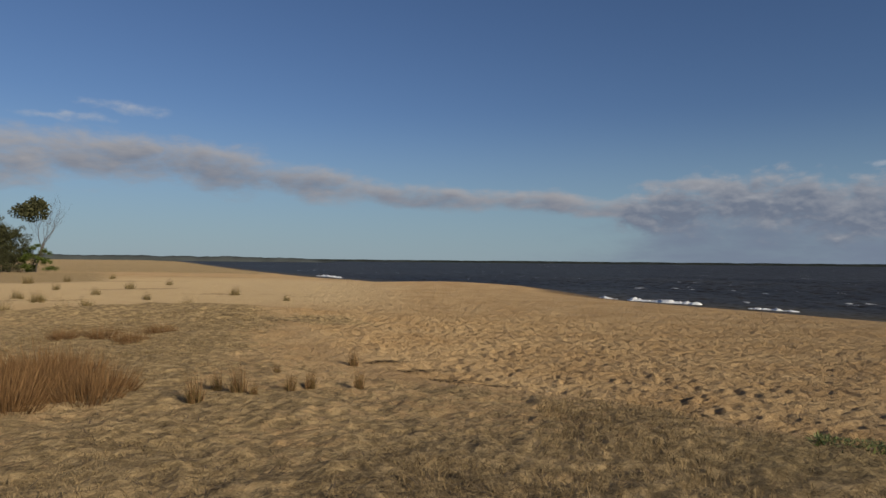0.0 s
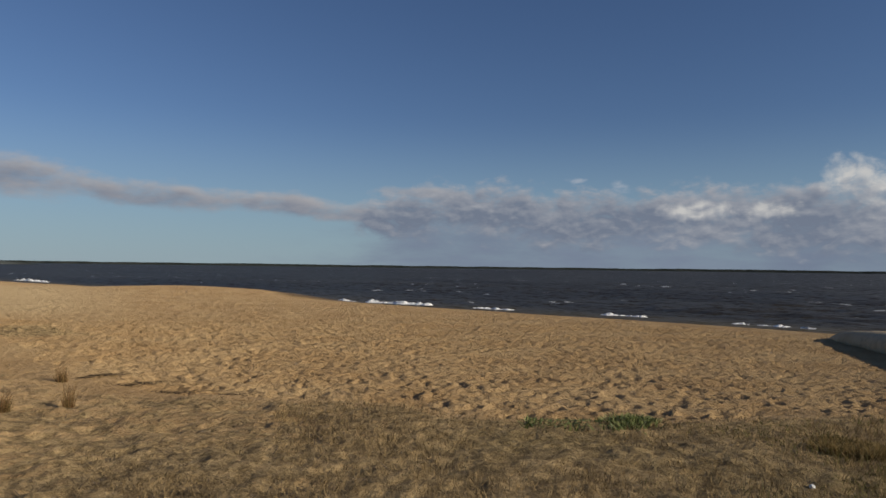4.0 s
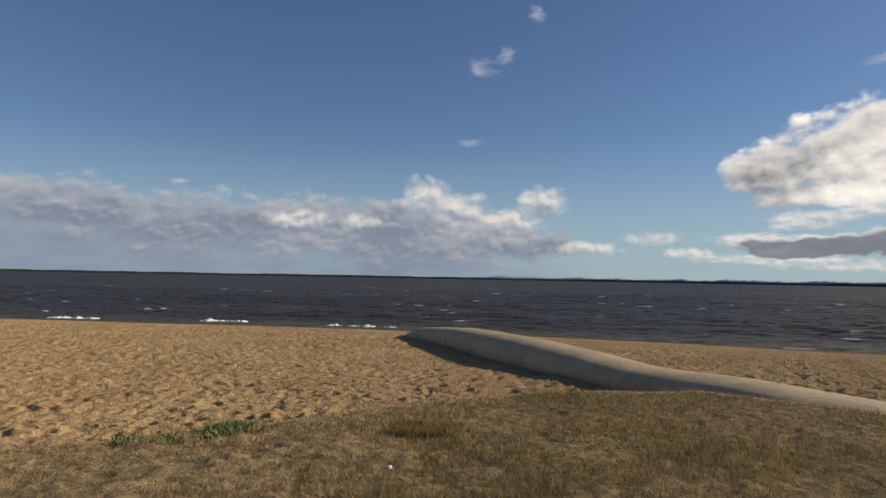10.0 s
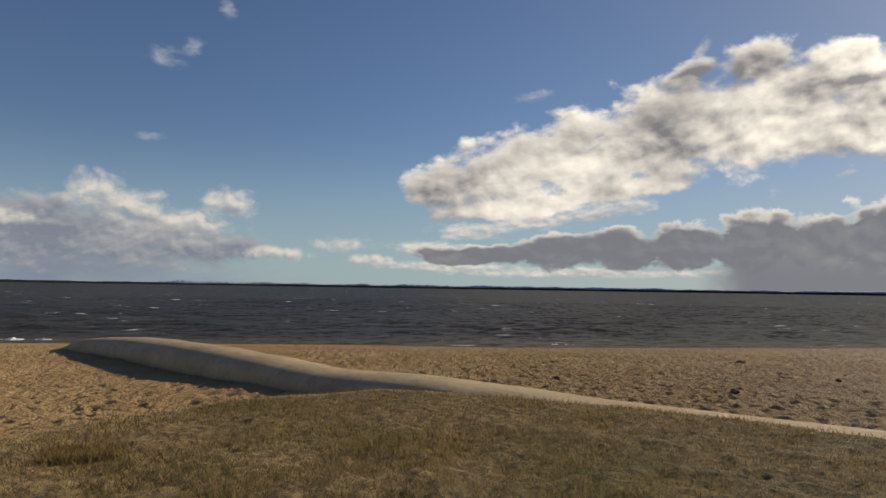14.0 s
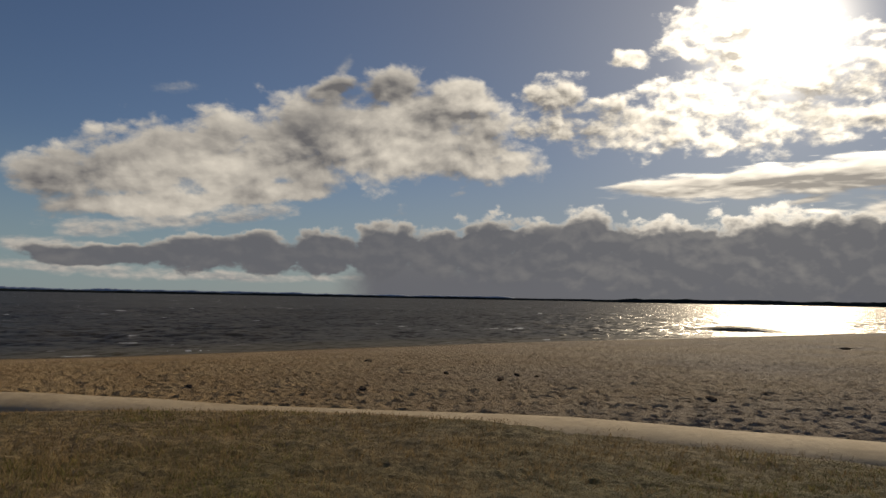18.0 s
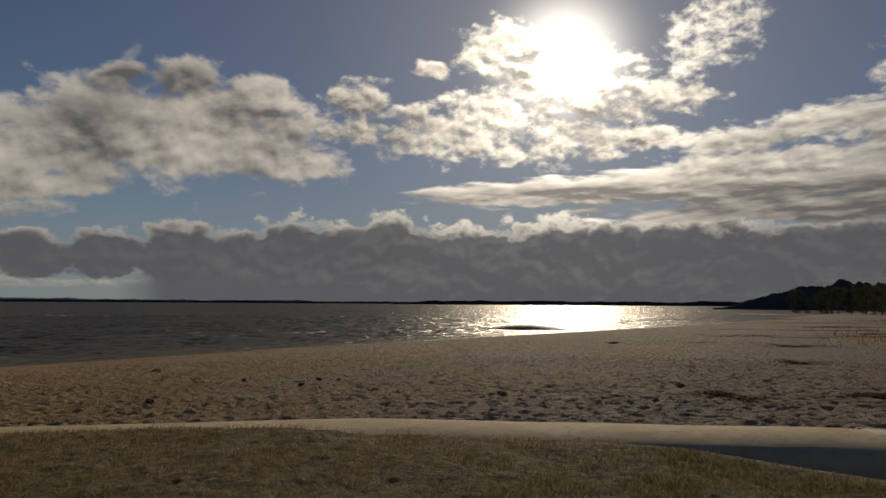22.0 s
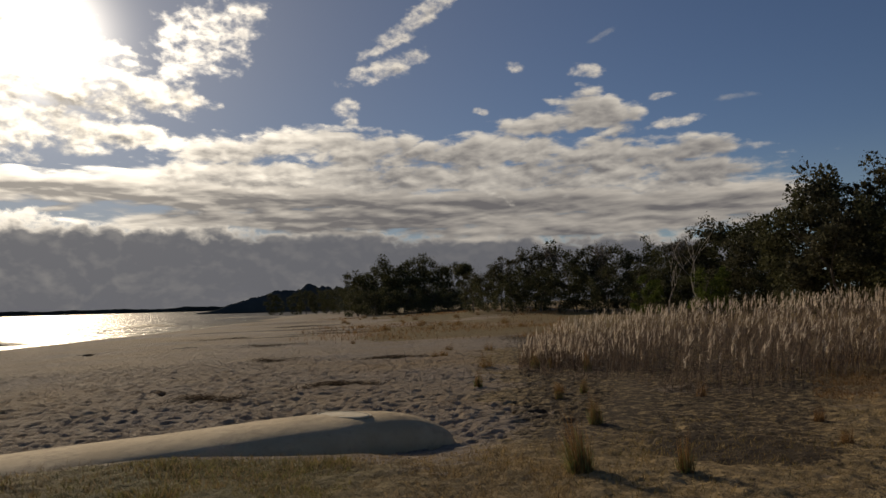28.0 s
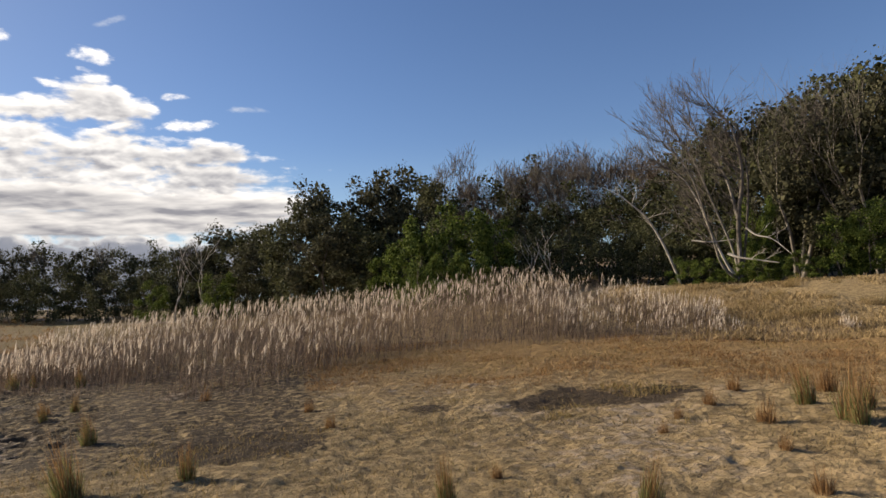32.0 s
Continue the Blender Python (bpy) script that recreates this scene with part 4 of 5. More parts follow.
def tussock(name, mat, n, tall, spread, label, group, dry=RUSTY):
    """One tuft: upright blades that spread a little and bow with the wind; dead dry ones among them."""
    t = thing(name, Matrix(), label, "grass tuft", group)
    for piece, m_, k, low, high, col in (("green_tuft", n, 1.0, 0.3, 0.75, mat), ("dry_tuft", n * 2 // 3, 1.2, 0.55, 1.05, dry)):
        a, r = rng.uniform(0, 6.283, m_), np.sqrt(rng.uniform(0, 1, m_)) * spread
        base = np.stack([np.cos(a) * r * 0.7, np.sin(a) * r * 0.7, np.full(m_, -0.04)], -1)
        h = tall * rng.uniform(low, high, m_) * (1 - 0.45 * r / spread)
        out = np.stack([np.cos(a) * r * 0.32 * k, np.sin(a) * r * 0.32 * k, h], -1) + rng.normal(0, 0.03, (m_, 3))
        v, q = strips(base, base + out, 0.0085, WIND * (h * rng.uniform(0.0, 0.4, m_))[:, None], 3)
        tagged(raw(piece, v, q, col, t, "" if piece == "green_tuft" else "dead straw coloured blades"), kind="stuff")
    return t


def plant(master, spots, seed, first=True, low=0.8, high=1.25):
    """Copies of the master at (azimuth, distance[, size])."""
    r = random.Random(seed)
    for i, (az, d, *k) in enumerate(spots):
        x, y = at(az, d)
        size = (k[0] if k else 1.0) * r.uniform(low, high)
        m = pose(x, y, float(lie(x, y)) - 0.01, 0, 0, r.uniform(0, 360)) @ Matrix.Diagonal((size, size, size * r.uniform(0.9, 1.1), 1))
        if i == 0 and first:
            master.matrix_basis = m
        else:
            copy_thing_at(master, m)


def copy_thing_at(ob, m):
    c = copy_thing(ob, Matrix())
    c.matrix_basis = m
    return c


rush = tussock("rush_tuft", RUSH, 110, 0.58, 0.12, "olive brown rush tuft growing out of dry sand", "rush tufts by the dune")
plant(rush, [(6.9, 8.8, 0.75), (10.9, 8.7, 0.7), (12.5, 8.5, 0.6), (15.4, 8.2, 0.55), (16.6, 8.4, 0.8), (18.2, 8.8, 0.6), (19.9, 8.1, 0.75), (7.4, 11.2, 0.7), (13.6, 10.0, 0.5)], 1)
far_rush = tussock("dune_grass_tuft", RUSH, 120, 0.55, 0.24, "small dark grass tuft on pale dune sand", "tufts on the far dune", RUSH)
plant(far_rush, [(29.2, 24.2), (27.4, 23.4, 1.1), (30.8, 30.4, 1.2), (32.9, 23.8, 1.2), (12.9, 30.3, 0.9), (31.4, 55, 1.6), (32.0, 34.4, 1.3), (21.0, 23.2), (30.6, 31.5), (27.7, 28), (27.0, 37.5, 1.2), (24.7, 45, 1.2), (20.6, 26.5), (17.0, 35, 1.1), (28.9, 57, 1.5), (25.9, 66, 1.6), (21.9, 50, 1.2),
                 (33.5, 41, 1.2), (29.6, 44, 1.2), (23.5, 33, 0.9)], 2)
green_rush = tussock("green_rush_tuft", RUSH_GREEN, 140, 0.7, 0.12, "green rush tuft with dry tips near the reeds", "rush tufts by the reeds")
plant(green_rush, [(-180.1, 9.5, 1.0), (-178.7, 6.6, 1.15), (-186.8, 6.7, 0.95), (-170.6, 14.4, 0.9), (-175.4, 18.1, 0.9), (-176.7, 18.3, 0.8), (-179.6, 17.0, 0.9), (-177.2, 12.2, 0.7), (-179.2, 12.8, 0.7), (-207.2, 5.3, 0.7), (-223.6, 5.3, 0.7), (-235.2, 9.4, 1.0), (-238.0, 8.6, 1.15), (-239.0, 9.2, 1.0), (-238.5, 8.4, 0.9)], 3)
dry_rush = tussock("dry_rush_tuft", RUSTY, 110, 0.45, 0.12, "thin dry straw coloured rush tuft", "dry tufts by the reeds")
plant(dry_rush, [(-228.5, 9.3, 0.9), (-226.1, 8.5, 0.6), (-232.4, 8.3, 0.8), (-225.0, 7.7, 0.6), (-196.2, 10.1, 0.8), (-197.9, 8.5, 0.5), (-235.9, 5.8, 0.6), (-230.3, 10.4, 0.8), (-233.6, 7.0, 0.5), (-177.3, 12.9, 0.8), (-188.2, 11.9, 0.8), (-211.5, 5.9, 0.4), (-236.6, 10.5, 1.1), (-241, 10.2, 1.2)], 4)
beach_tuft = tussock("beach_tuft", RUSH, 120, 0.45, 0.2, "small dark tuft on the upper beach", "tufts on the upper beach")
spots = [(-171.6, 25.4), (-171.3, 18.7), (-167.1, 23.2, 0.9), (-167.8, 23.6, 0.8), (-168.3, 26, 0.9), (-166.2, 61, 1.6), (-160.3, 33.7, 0.8)]
for i in range(26):
    spots.append((-159 - 17 * hashed(np.array(i), np.array(3), 5), 40 + 55 * hashed(np.array(i), np.array(9), 6), 1.6))
plant(beach_tuft, spots, 5)
rusty = tussock("rusty_grass_tussock", RUSTY, 380, 0.56, 0.6, "dense rust brown grass tussock bowed by the wind", "rusty tussocks on the dune")
plant(rusty, [(32.9, 9.4), (31.2, 9.7), (29.5, 9.7), (27.8, 8.6, 0.8), (26.4, 9.2, 0.8), (30.9, 11.0), (33.8, 8.6), (32.4, 8.4, 0.8), (35.0, 9.5), (33.4, 10.6), (28.6, 10.6, 0.9), (36, 8.6), (24.6, 14.5, 0.7), (26.5, 15.4, 0.7), (22.5, 15.8, 0.6), (29, 15.6, 0.7)], 6)

spots = [(-223 - 21 * float(hashed(np.array(i), np.array(4), 7)), 24 + 13 * float(hashed(np.array(i), np.array(8), 9)), 0.75) for i in range(34)]
bank_tuft = tussock("bank_tussock", BLADE, 260, 0.55, 0.5, "low straw coloured tussock on the bank by the wood", "tussocks on the bank", RUSH)
plant(bank_tuft, spots, 8, low=0.6, high=1.4)


def succulents(name, az0, az1, d0, d1, n, seed):
    """A low mat of fleshy upright leaves."""
    c, cd = (az0 + az1) / 2, (d0 + d1) / 2
    x0, y0 = at(c, cd)
    t = thing(name, pose(x0, y0, float(lie(x0, y0))), "low green fleshy plant mat at the edge of the turf", "plant", "green mats on the turf edge")
    a = np.clip(rng.normal(0.5, 0.25, n), 0, 1)
    x, y = [], []
    for f, j in zip(a, rng.normal(0, 0.17, n)):
        p = at(az0 + (az1 - az0) * f, d0 + (d1 - d0) * f + j)
        x.append(p[0]), y.append(p[1])
    x, y = np.array(x), np.array(y)
    base = np.stack([x - x0, y - y0, lie(x, y) - float(lie(x0, y0)) - 0.02], -1)
    h = rng.uniform(0.03, 0.075, n) * (0.5 + 0.9 * ease(wander(x, y, 0.5, 150, 2), -0.5, 0.6))
    tip = base + np.column_stack([rng.normal(0, 0.06, (n, 2)), h])
    v, q = strips(base, tip, 0.028, seg=2)
    tagged(raw("foliage", v, q, SUCCULENT, t), kind="stuff")


succulents("succulent_mat", -28.8, -34.4, 7.15, 7.3, 1400, 1)
succulents("succulent_mat", -34.6, -39.4, 7.25, 7.6, 1400, 2)
turf("dark_tuft", "dark coarse grass patch standing above the turf", 4200, -49.0, -56.4, 6.9, 7.6, RUSH, 0.075, lambda x, y, a, d: (1 - ease(np.abs(a + 52.7), 1.2, 3.4)) * patch_of(x, y, 0.35, 132, -0.6, 0.1), 0.009)
turf("dark_tuft", "dark grey dead grass patches on the sandy turf", 5000, -212, -229, 8.2, 11, RUSH, 0.09, lambda x, y, a, d: patch_of(x, y, 0.9, 131, 0.1, 0.5), 0.009)


# ---------------------------------------------------------------- reeds
REED_AZ = (-239, -236, -227, -218, -211, -206, -199, -194, -187, -182, -177, -174)
REED_NEAR = (21.5, 21, 20.5, 20.5, 20.5, 19.5, 17, 14.0, 13.6, 16.5, 18, 19)
REED_FAR = (22.5, 24, 27, 32, 35, 37, 39, 39, 37, 33, 26, 20.5)
REED_TALL = (0.3, 0.42, 0.75, 1.4, 1.8, 1.6, 1.5, 1.45, 1.35, 1.2, 1.0, 0.8)


def reeds(n, short, name, label, seed):
    a = rng.uniform(-239, -174, n)
    near, far = np.interp(a, REED_AZ, REED_NEAR), np.interp(a, REED_AZ, REED_FAR)
    f = rng.uniform(0, 1, n)
    d = near + (far - near) * f ** 1.35 - (rng.uniform(0, 2.6, n) if short else rng.uniform(0, 0.5, n))
    x, y = -np.sin(np.radians(a)) * d, np.cos(np.radians(a)) * d
    stay = (d < near + 2.0) if short else (wander(x, y, 2.5, 140, 2) > -0.75 + 1.6 * ease(-a, 222, 238))
    x, y, a, d = x[stay], y[stay], a[stay], d[stay]
    m = len(x)
    grow = ease(d - np.interp(a, REED_AZ, REED_NEAR), -0.5, 2.5)
    h = np.interp(a, REED_AZ, REED_TALL) * rng.uniform(0.42, 1.08, m) * (0.66 + 0.34 * grow) * (0.45 if short else 1)
    base = np.stack([x, y, lie(x, y) - 0.03], -1)
    lean = rng.normal(0, 0.10, (m, 2)) * h[:, None]
    tip = base + np.column_stack([lean, h])
    bow = np.array([-0.22, 0.07, 0.0]) * h[:, None] * rng.uniform(0.3, 1.2, m)[:, None]
    stems = strips(base, tip, 0.013, bow, 2)
    leaves = []
    for lo in (0.3, 0.48, 0.64, 0.76):
        b = base + (tip - base) * lo + bow * lo * lo
        turn_ = rng.uniform(0, 6.283, m)
        reach = h * rng.uniform(0.10, 0.22, m)
        go = np.stack([np.cos(turn_) * reach, np.sin(turn_) * reach, reach * rng.uniform(0.2, 1.1, m)], -1) + bow * 0.3
        leaves.append(strips(b, b + go, 0.018, seg=2))
    v, q = joined([stems] + leaves)
    ob = tagged(raw(name, v, q, REED_STEM), label, "reeds", kind="stuff")
    if short:
        return ob
    has = rng.uniform(0, 1, m) < 0.42
    top = (tip + bow)[has]
    hh, k = h[has], int(has.sum())
    tufts = []
    for i in range(6):
        b = top + np.array([0.0, 0.0, 0.02]) * (i - 4.5) * 1.45
        go = np.stack([rng.normal(-0.04, 0.025, k), rng.normal(0.015, 0.025, k), rng.uniform(0.07, 0.17, k)], -1) * (0.75 + 0.3 * hh)[:, None]
        tufts.append(strips(b, b + go, 0.017, seg=2))
    v, q = joined(tufts)
    return ob, tagged(raw("reed_plumes", v, q, REED_PLUME), "pale feathery seed heads of the reeds", "reeds", kind="stuff")


reeds(9500, False, "reed_bed", "dense bed of dry tan reeds before the wood", 1)
reeds(7500, True, "low_reeds", "thin low dead reeds along the front of the bed", 2)


# ---------------------------------------------------------------- trees
def grow(r, start, aim, length, radius, depth, spread, lift, droop=0.0, kinks=3, kids=(2, 4)):
    """A limb with its branches: lists of segments by depth, and of tips."""
    segs, tips = [], []
    p, d = Vector(start), Vector(aim).normalized()
    for i in range(kinks):
        d = (d + Vector((r.gauss(0, 0.16), r.gauss(0, 0.16), r.gauss(0, 0.1) + lift * 0.1 - droop * 0.1))).normalized()
        q = p + d * (length / kinks)
        a, b = radius * (1 - 0.5 * i / kinks), radius * (1 - 0.5 * (i + 1) / kinks)
        segs.append((tuple(p), tuple(q), a, b, depth))
        p = q
        if depth > 0 and (i > 0 or depth < 2):
            for _ in range(r.randint(*kids) if i == kinks - 1 else r.randint(0, 1) + (depth < 3)):
                turn_ = Vector((r.gauss(0, 1), r.gauss(0, 1), r.gauss(0.25, 0.6))).normalized()
                s2, t2 = grow(r, p, d * (1 - spread) + turn_ * spread + Vector((0, 0, lift * 0.25)), length * r.uniform(0.5, 0.78), b * r.uniform(0.5, 0.75), depth - 1, spread, lift, droop, kinks, kids)
                segs += s2
                tips += t2
    if depth == 0:
        tips.append(tuple(p))
    return segs, tips


def leafage(centres, radii, n, size, hang=0.0, core=False):
    """Leaves scattered round the centres of the clumps: dense within, loose and ragged outside."""
    c = np.array(centres)
    pick = rng.integers(0, len(c), n)
    d = rng.normal(0, 1, (n, 3)) * np.array([1, 1, 0.8])
    d *= np.minimum(1, (1.4 if core else 1.8) / np.linalg.norm(d, axis=1)[:, None])
    p = c[pick] + d * (np.broadcast_to(radii, len(c))[pick] * (0.5 if core else 0.56))[:, None]
    go = rng.normal(0, 1, (n, 3)) + d * 0.4 + np.array([0, 0, 0.25 - hang])
    go /= np.linalg.norm(go, axis=1)[:, None]
    s = size * rng.uniform(0.55, 1.4, n)
    across = np.cross(go, rng.normal(0, 1, (n, 3)))
    across /= np.linalg.norm(across, axis=1)[:, None]
    g, a = go * s[:, None], across * (s * (0.45 if core else 0.36))[:, None]
    v = np.stack([p, p + g * 0.45 - a, p + g, p + g * 0.45 + a], 1)
    return v.reshape(-1, 3), np.arange(4 * n).reshape(n, 4)


def twigs_of(centres, radii, n, size):
    """Fine leafless twigs that sweep up and outward from the clumps."""
    c = np.array(centres)
    pick = rng.integers(0, len(c), n)
    p = c[pick] + rng.normal(0, 0.5, (n, 3)) * np.broadcast_to(radii, len(c))[pick][:, None]
    out = p * np.array([1, 1, 0]) * 0.12 + rng.normal(0, 0.6, (n, 3)) + np.array([0, 0, 0.75])
    out /= np.linalg.norm(out, axis=1)[:, None]
    return strips(p, p + out * (size * rng.uniform(0.5, 1.4, n))[:, None], 0.05, rng.normal(0, 0.12, (n, 3)), 2)


def full_tree(name, label, seed, leaf, leaves=6400, size=0.13, wide=0.36, low=0.18, lobes=11, bark=BARK, group="trees of the wood", hang=0.0, trunks=1, category="tree", puff=1.0, inner=3000, twiggy_=False):
    """A tree of height 10: forked trunk, limbs, and a crown of lobes that are made of leafy clumps with gaps between them."""
    r = random.Random(seed)
    t = thing(name, Matrix(), label, category, group)
    main, branches = [], []
    for k in range(trunks):
        off = 0.35 * (trunks > 1)
        s, _ = grow(r, (r.gauss(0, off), r.gauss(0, off), -0.3), (r.gauss(0, 0.14), r.gauss(0, 0.14), 1), 4.6, 0.15, 3, 0.42, 0.9, kinks=3, kids=(2, 3))
        main += [g[:4] for g in s if g[4] == 3]
        branches += [g[:4] for g in s if g[4] < 3]
    raw("trunk", *joined([limb_tubes(main, 6), limb_tubes(branches, 3)]), bark, t)
    cs, rad = [], []
    for i in range(lobes):
        u = (i + r.random()) / lobes
        a, z = i * 2.4 + r.uniform(-0.5, 0.5), 10 * (low + (0.86 - low) * u)
        bulge = math.sin(math.pi * min(1, (u * 0.75 + 0.2))) ** 0.6
        rr = 10 * wide * bulge * r.uniform(0.35, 0.85)
        lobe = 1.55 * r.uniform(0.75, 1.25)
        for _ in range(7):
            d = Vector((r.gauss(0, 1), r.gauss(0, 1), r.gauss(0.35, 0.8))).normalized() * lobe * r.uniform(0.35, 1.0)
            cs.append((math.cos(a) * rr + d.x, math.sin(a) * rr + d.y, max(0.3, z + d.z)))
            rad.append(0.8 * puff * r.uniform(0.6, 1.3))
    rad = np.array(rad)
    if twiggy_:
        raw("crown", *twigs_of(cs, rad * 1.3, leaves, size), leaf, t, smooth=False)
        return t
    crown = raw("crown", *leafage(cs, rad, leaves, size, hang), leaf, t, smooth=False)
    # inner leaves get the darkened copy, painting the crown's inside as shaded
    raw("inner_crown", *leafage(cs, rad, inner, 0.27, hang * 0.5, True), SHADED_LEAVES[leaf], crown, smooth=False)
    return t


# each leaf material and its shade-darkened copy for inside the crown
SHADED_LEAVES = {LEAF_DARK: SHADED_DARK, LEAF_GREY: SHADED_GREY, LEAF_GREEN: SHADED_GREEN}


def bare_tree(name, label, seed, bark, tall=9.0, depth=4, lean=(0, 0), spread=0.42, group="bare trees of the wood", radius=0.14, kids=(2, 4), category="bare tree", fine=0.008):
    """A leafless tree of height 10."""
    r = random.Random(seed)
    t = thing(name, Matrix(), label, category, group)
    s, _ = grow(r, (0, 0, -0.3), (lean[0], lean[1], 1), tall * 0.42, radius, depth, spread, 0.8, kinks=3, kids=kids)
    k = 10 / max(g[1][2] for g in s)
    s = [(tuple(k * c for c in g[0]), tuple(k * c for c in g[1]), max(g[2], fine), max(g[3], fine * 0.7), g[4]) for g in s]
    raw("trunk", *limb_tubes([g[:4] for g in s if g[4] > 1], 4), bark, t)
    tagged(raw("crown", *limb_tubes([g[:4] for g in s if g[4] <= 1], 3), bark, t), kind="stuff")
    return t


def stand(master, az, d, top, base_size=10.0, turn_=0.0, wide=1.0, first=False, sink=0.0):
    """Set a tree so that its top reaches the elevation top, seen from the eye."""
    x, y = at(az, d)
    z = float(lie(x, y)) - sink
    k = (EYE + d * math.tan(radians(top)) - z) / base_size
    m = pose(x, y, z, 0, 0, turn_) @ Matrix.Diagonal((k * wide, k * wide, k, 1))
    if first:
        master.matrix_basis = m
        return master
    return copy_thing_at(master, m)


def row_of(masters, spots, seed, used_):
    r = random.Random(seed)
    for az, d, top, *w in spots:
        m = r.choice(masters)
        stand(m, az, d, top, turn_=r.uniform(0, 360), wide=(w[0] if w else 1.0) * r.uniform(0.95, 1.15), first=m.name not in used_)
        used_.add(m.name)


used_trees = set()
dark_a = full_tree("coast_tree", "dark olive evergreen coast tree with a dense crown", 11, LEAF_DARK, wide=0.42, low=0.08, lobes=13, puff=1.1)
dark_b = full_tree("coast_tree", "dark olive evergreen coast tree with a dense crown", 12, LEAF_DARK, wide=0.38, low=0.1, lobes=12, puff=1.05)
grey_a = full_tree("gum_tree", "grey green gum tree with drooping clumped leaves", 13, LEAF_GREY, wide=0.33, low=0.15, hang=0.8)
grey_b = full_tree("gum_tree", "grey green gum tree with drooping clumped leaves", 14, LEAF_GREY, wide=0.34, low=0.25, hang=0.8, lobes=10)
open_gum = full_tree("tall_gum_tree", "tall gum tree with bare grey trunks and a high open crown", 15, LEAF_GREY, leaves=4200, inner=900, wide=0.30, low=0.42, hang=0.6, lobes=8, bark=BARK_GUM, trunks=3)
bright_a = full_tree("green_shrub", "bright green leafy wattle shrub", 16, LEAF_GREEN, wide=0.5, low=0.05, size=0.24, group="green shrubs", category="shrub")
bright_b = full_tree("green_shrub", "bright green leafy wattle shrub", 17, LEAF_GREEN, wide=0.55, low=0.05, size=0.24, group="green shrubs", category="shrub")
dusk = full_tree("undergrowth_shrub", "dark dense undergrowth shrub below the trees", 18, LEAF_DARK, wide=0.6, low=0.03, leaves=1800, inner=700, size=0.3, puff=1.2, group="undergrowth", category="shrub")
twiggy = full_tree("brown_twiggy_tree", "brown leafless twiggy tree on the slope", 19, LEAF_BROWN, leaves=4200, size=0.75, wide=0.36, low=0.15, group="brown trees on the slope", twiggy_=True)

row_of([dark_a, dark_b], [(-160.7, 128, 2.9), (-162.2, 132, 3.7), (-163.8, 130, 4.1), (-165.3, 131, 4.2), (-166.8, 130, 4.0), (-168.2, 129, 3.6), (-163.0, 124, 3.0), (-164.6, 123, 3.2), (-166.4, 124, 3.1), (-161.3, 136, 2.8),
                          (-159.2, 175, 1.7), (-157.4, 200, 1.5), (-155.6, 220, 1.4), (-154.0, 240, 1.3), (-158.2, 185, 1.6), (-156.5, 205, 1.5)], 21, used_trees)
row_of([dark_a, dark_b, grey_a, grey_b], [(-171.3, 98, 3.0), (-172.8, 95, 3.8), (-174.5, 92, 4.5), (-176.4, 92, 4.6), (-178.3, 90, 4.7), (-180.2, 88, 4.4), (-182.0, 88, 4.6), (-184.0, 86, 4.7), (-186.0, 84, 4.6), (-187.8, 82, 4.6),
                                        (-173.6, 84, 2.8), (-176.0, 82, 3.0), (-179.0, 80, 3.2), (-181.5, 78, 3.0), (-184.5, 76, 3.4), (-187.0, 74, 3.6), (-170.3, 104, 2.5), (-189.0, 74, 5.0),
                                        (-190.2, 74, 6.2), (-191.6, 72, 6.4), (-193.2, 70, 6.3), (-194.6, 68, 6.4), (-192.4, 62, 4.8)], 22, used_trees)
row_of([dusk], [(-160.0 - 0.75 * i, 114 + 3 * (i % 3), 1.3 + 0.3 * (i % 2), 1.2) for i in range(14)], 29, used_trees)
for k in range(62):
    a = -170.4 - 1.2 * k
    row_of([dusk], [(a, float(np.interp(-a, (170, 190, 196, 205, 244), (86, 66, 50, 45, 46))) + 3 * (k % 3), float(np.interp(-a, (170, 180, 192, 198, 210, 244), (1.7, 2.0, 2.5, 3.4, 4.6, 5.6))) + 0.5 * math.sin(2.3 * k), 0.9)], 23 + k, used_trees)
row_of([grey_a, grey_b, dark_b], [(-195.9, 52, 8.6, 0.9), (-197.6, 51, 9.6, 0.9), (-199.4, 52, 9.2, 0.9), (-201.4, 50, 9.9, 0.9), (-203.4, 50, 10.6, 0.8), (-205.2, 54, 9.0), (-207.2, 56, 9.2), (-198.4, 46, 6.8), (-202.0, 45, 6.6)], 24, used_trees)
row_of([bright_a, bright_b], [(-205.0, 41, 5.0, 0.9), (-207.0, 41, 6.6, 0.8), (-209.0, 41, 7.2, 0.8), (-211.2, 42, 6.6, 0.8), (-206.0, 37, 3.0, 0.9), (-208.4, 37, 3.4, 0.9), (-210.6, 37, 3.2, 0.9), (-203.6, 42, 3.6, 0.9), (-189.5, 60, 2.4), (-184.6, 66, 1.8), (-231.2, 40, 3.6, 0.8), (-232.8, 41, 6.2, 0.6),
                              (-238.2, 40, 4.6, 0.9), (-239.8, 40, 5.4, 0.8), (-229.0, 37, 1.6, 1.3), (-232.4, 37, 1.4, 1.4), (-235.4, 38, 1.8, 1.3), (-241.8, 40, 4.4, 0.9), (-227.2, 38, 1.8, 1.1)], 25, used_trees)
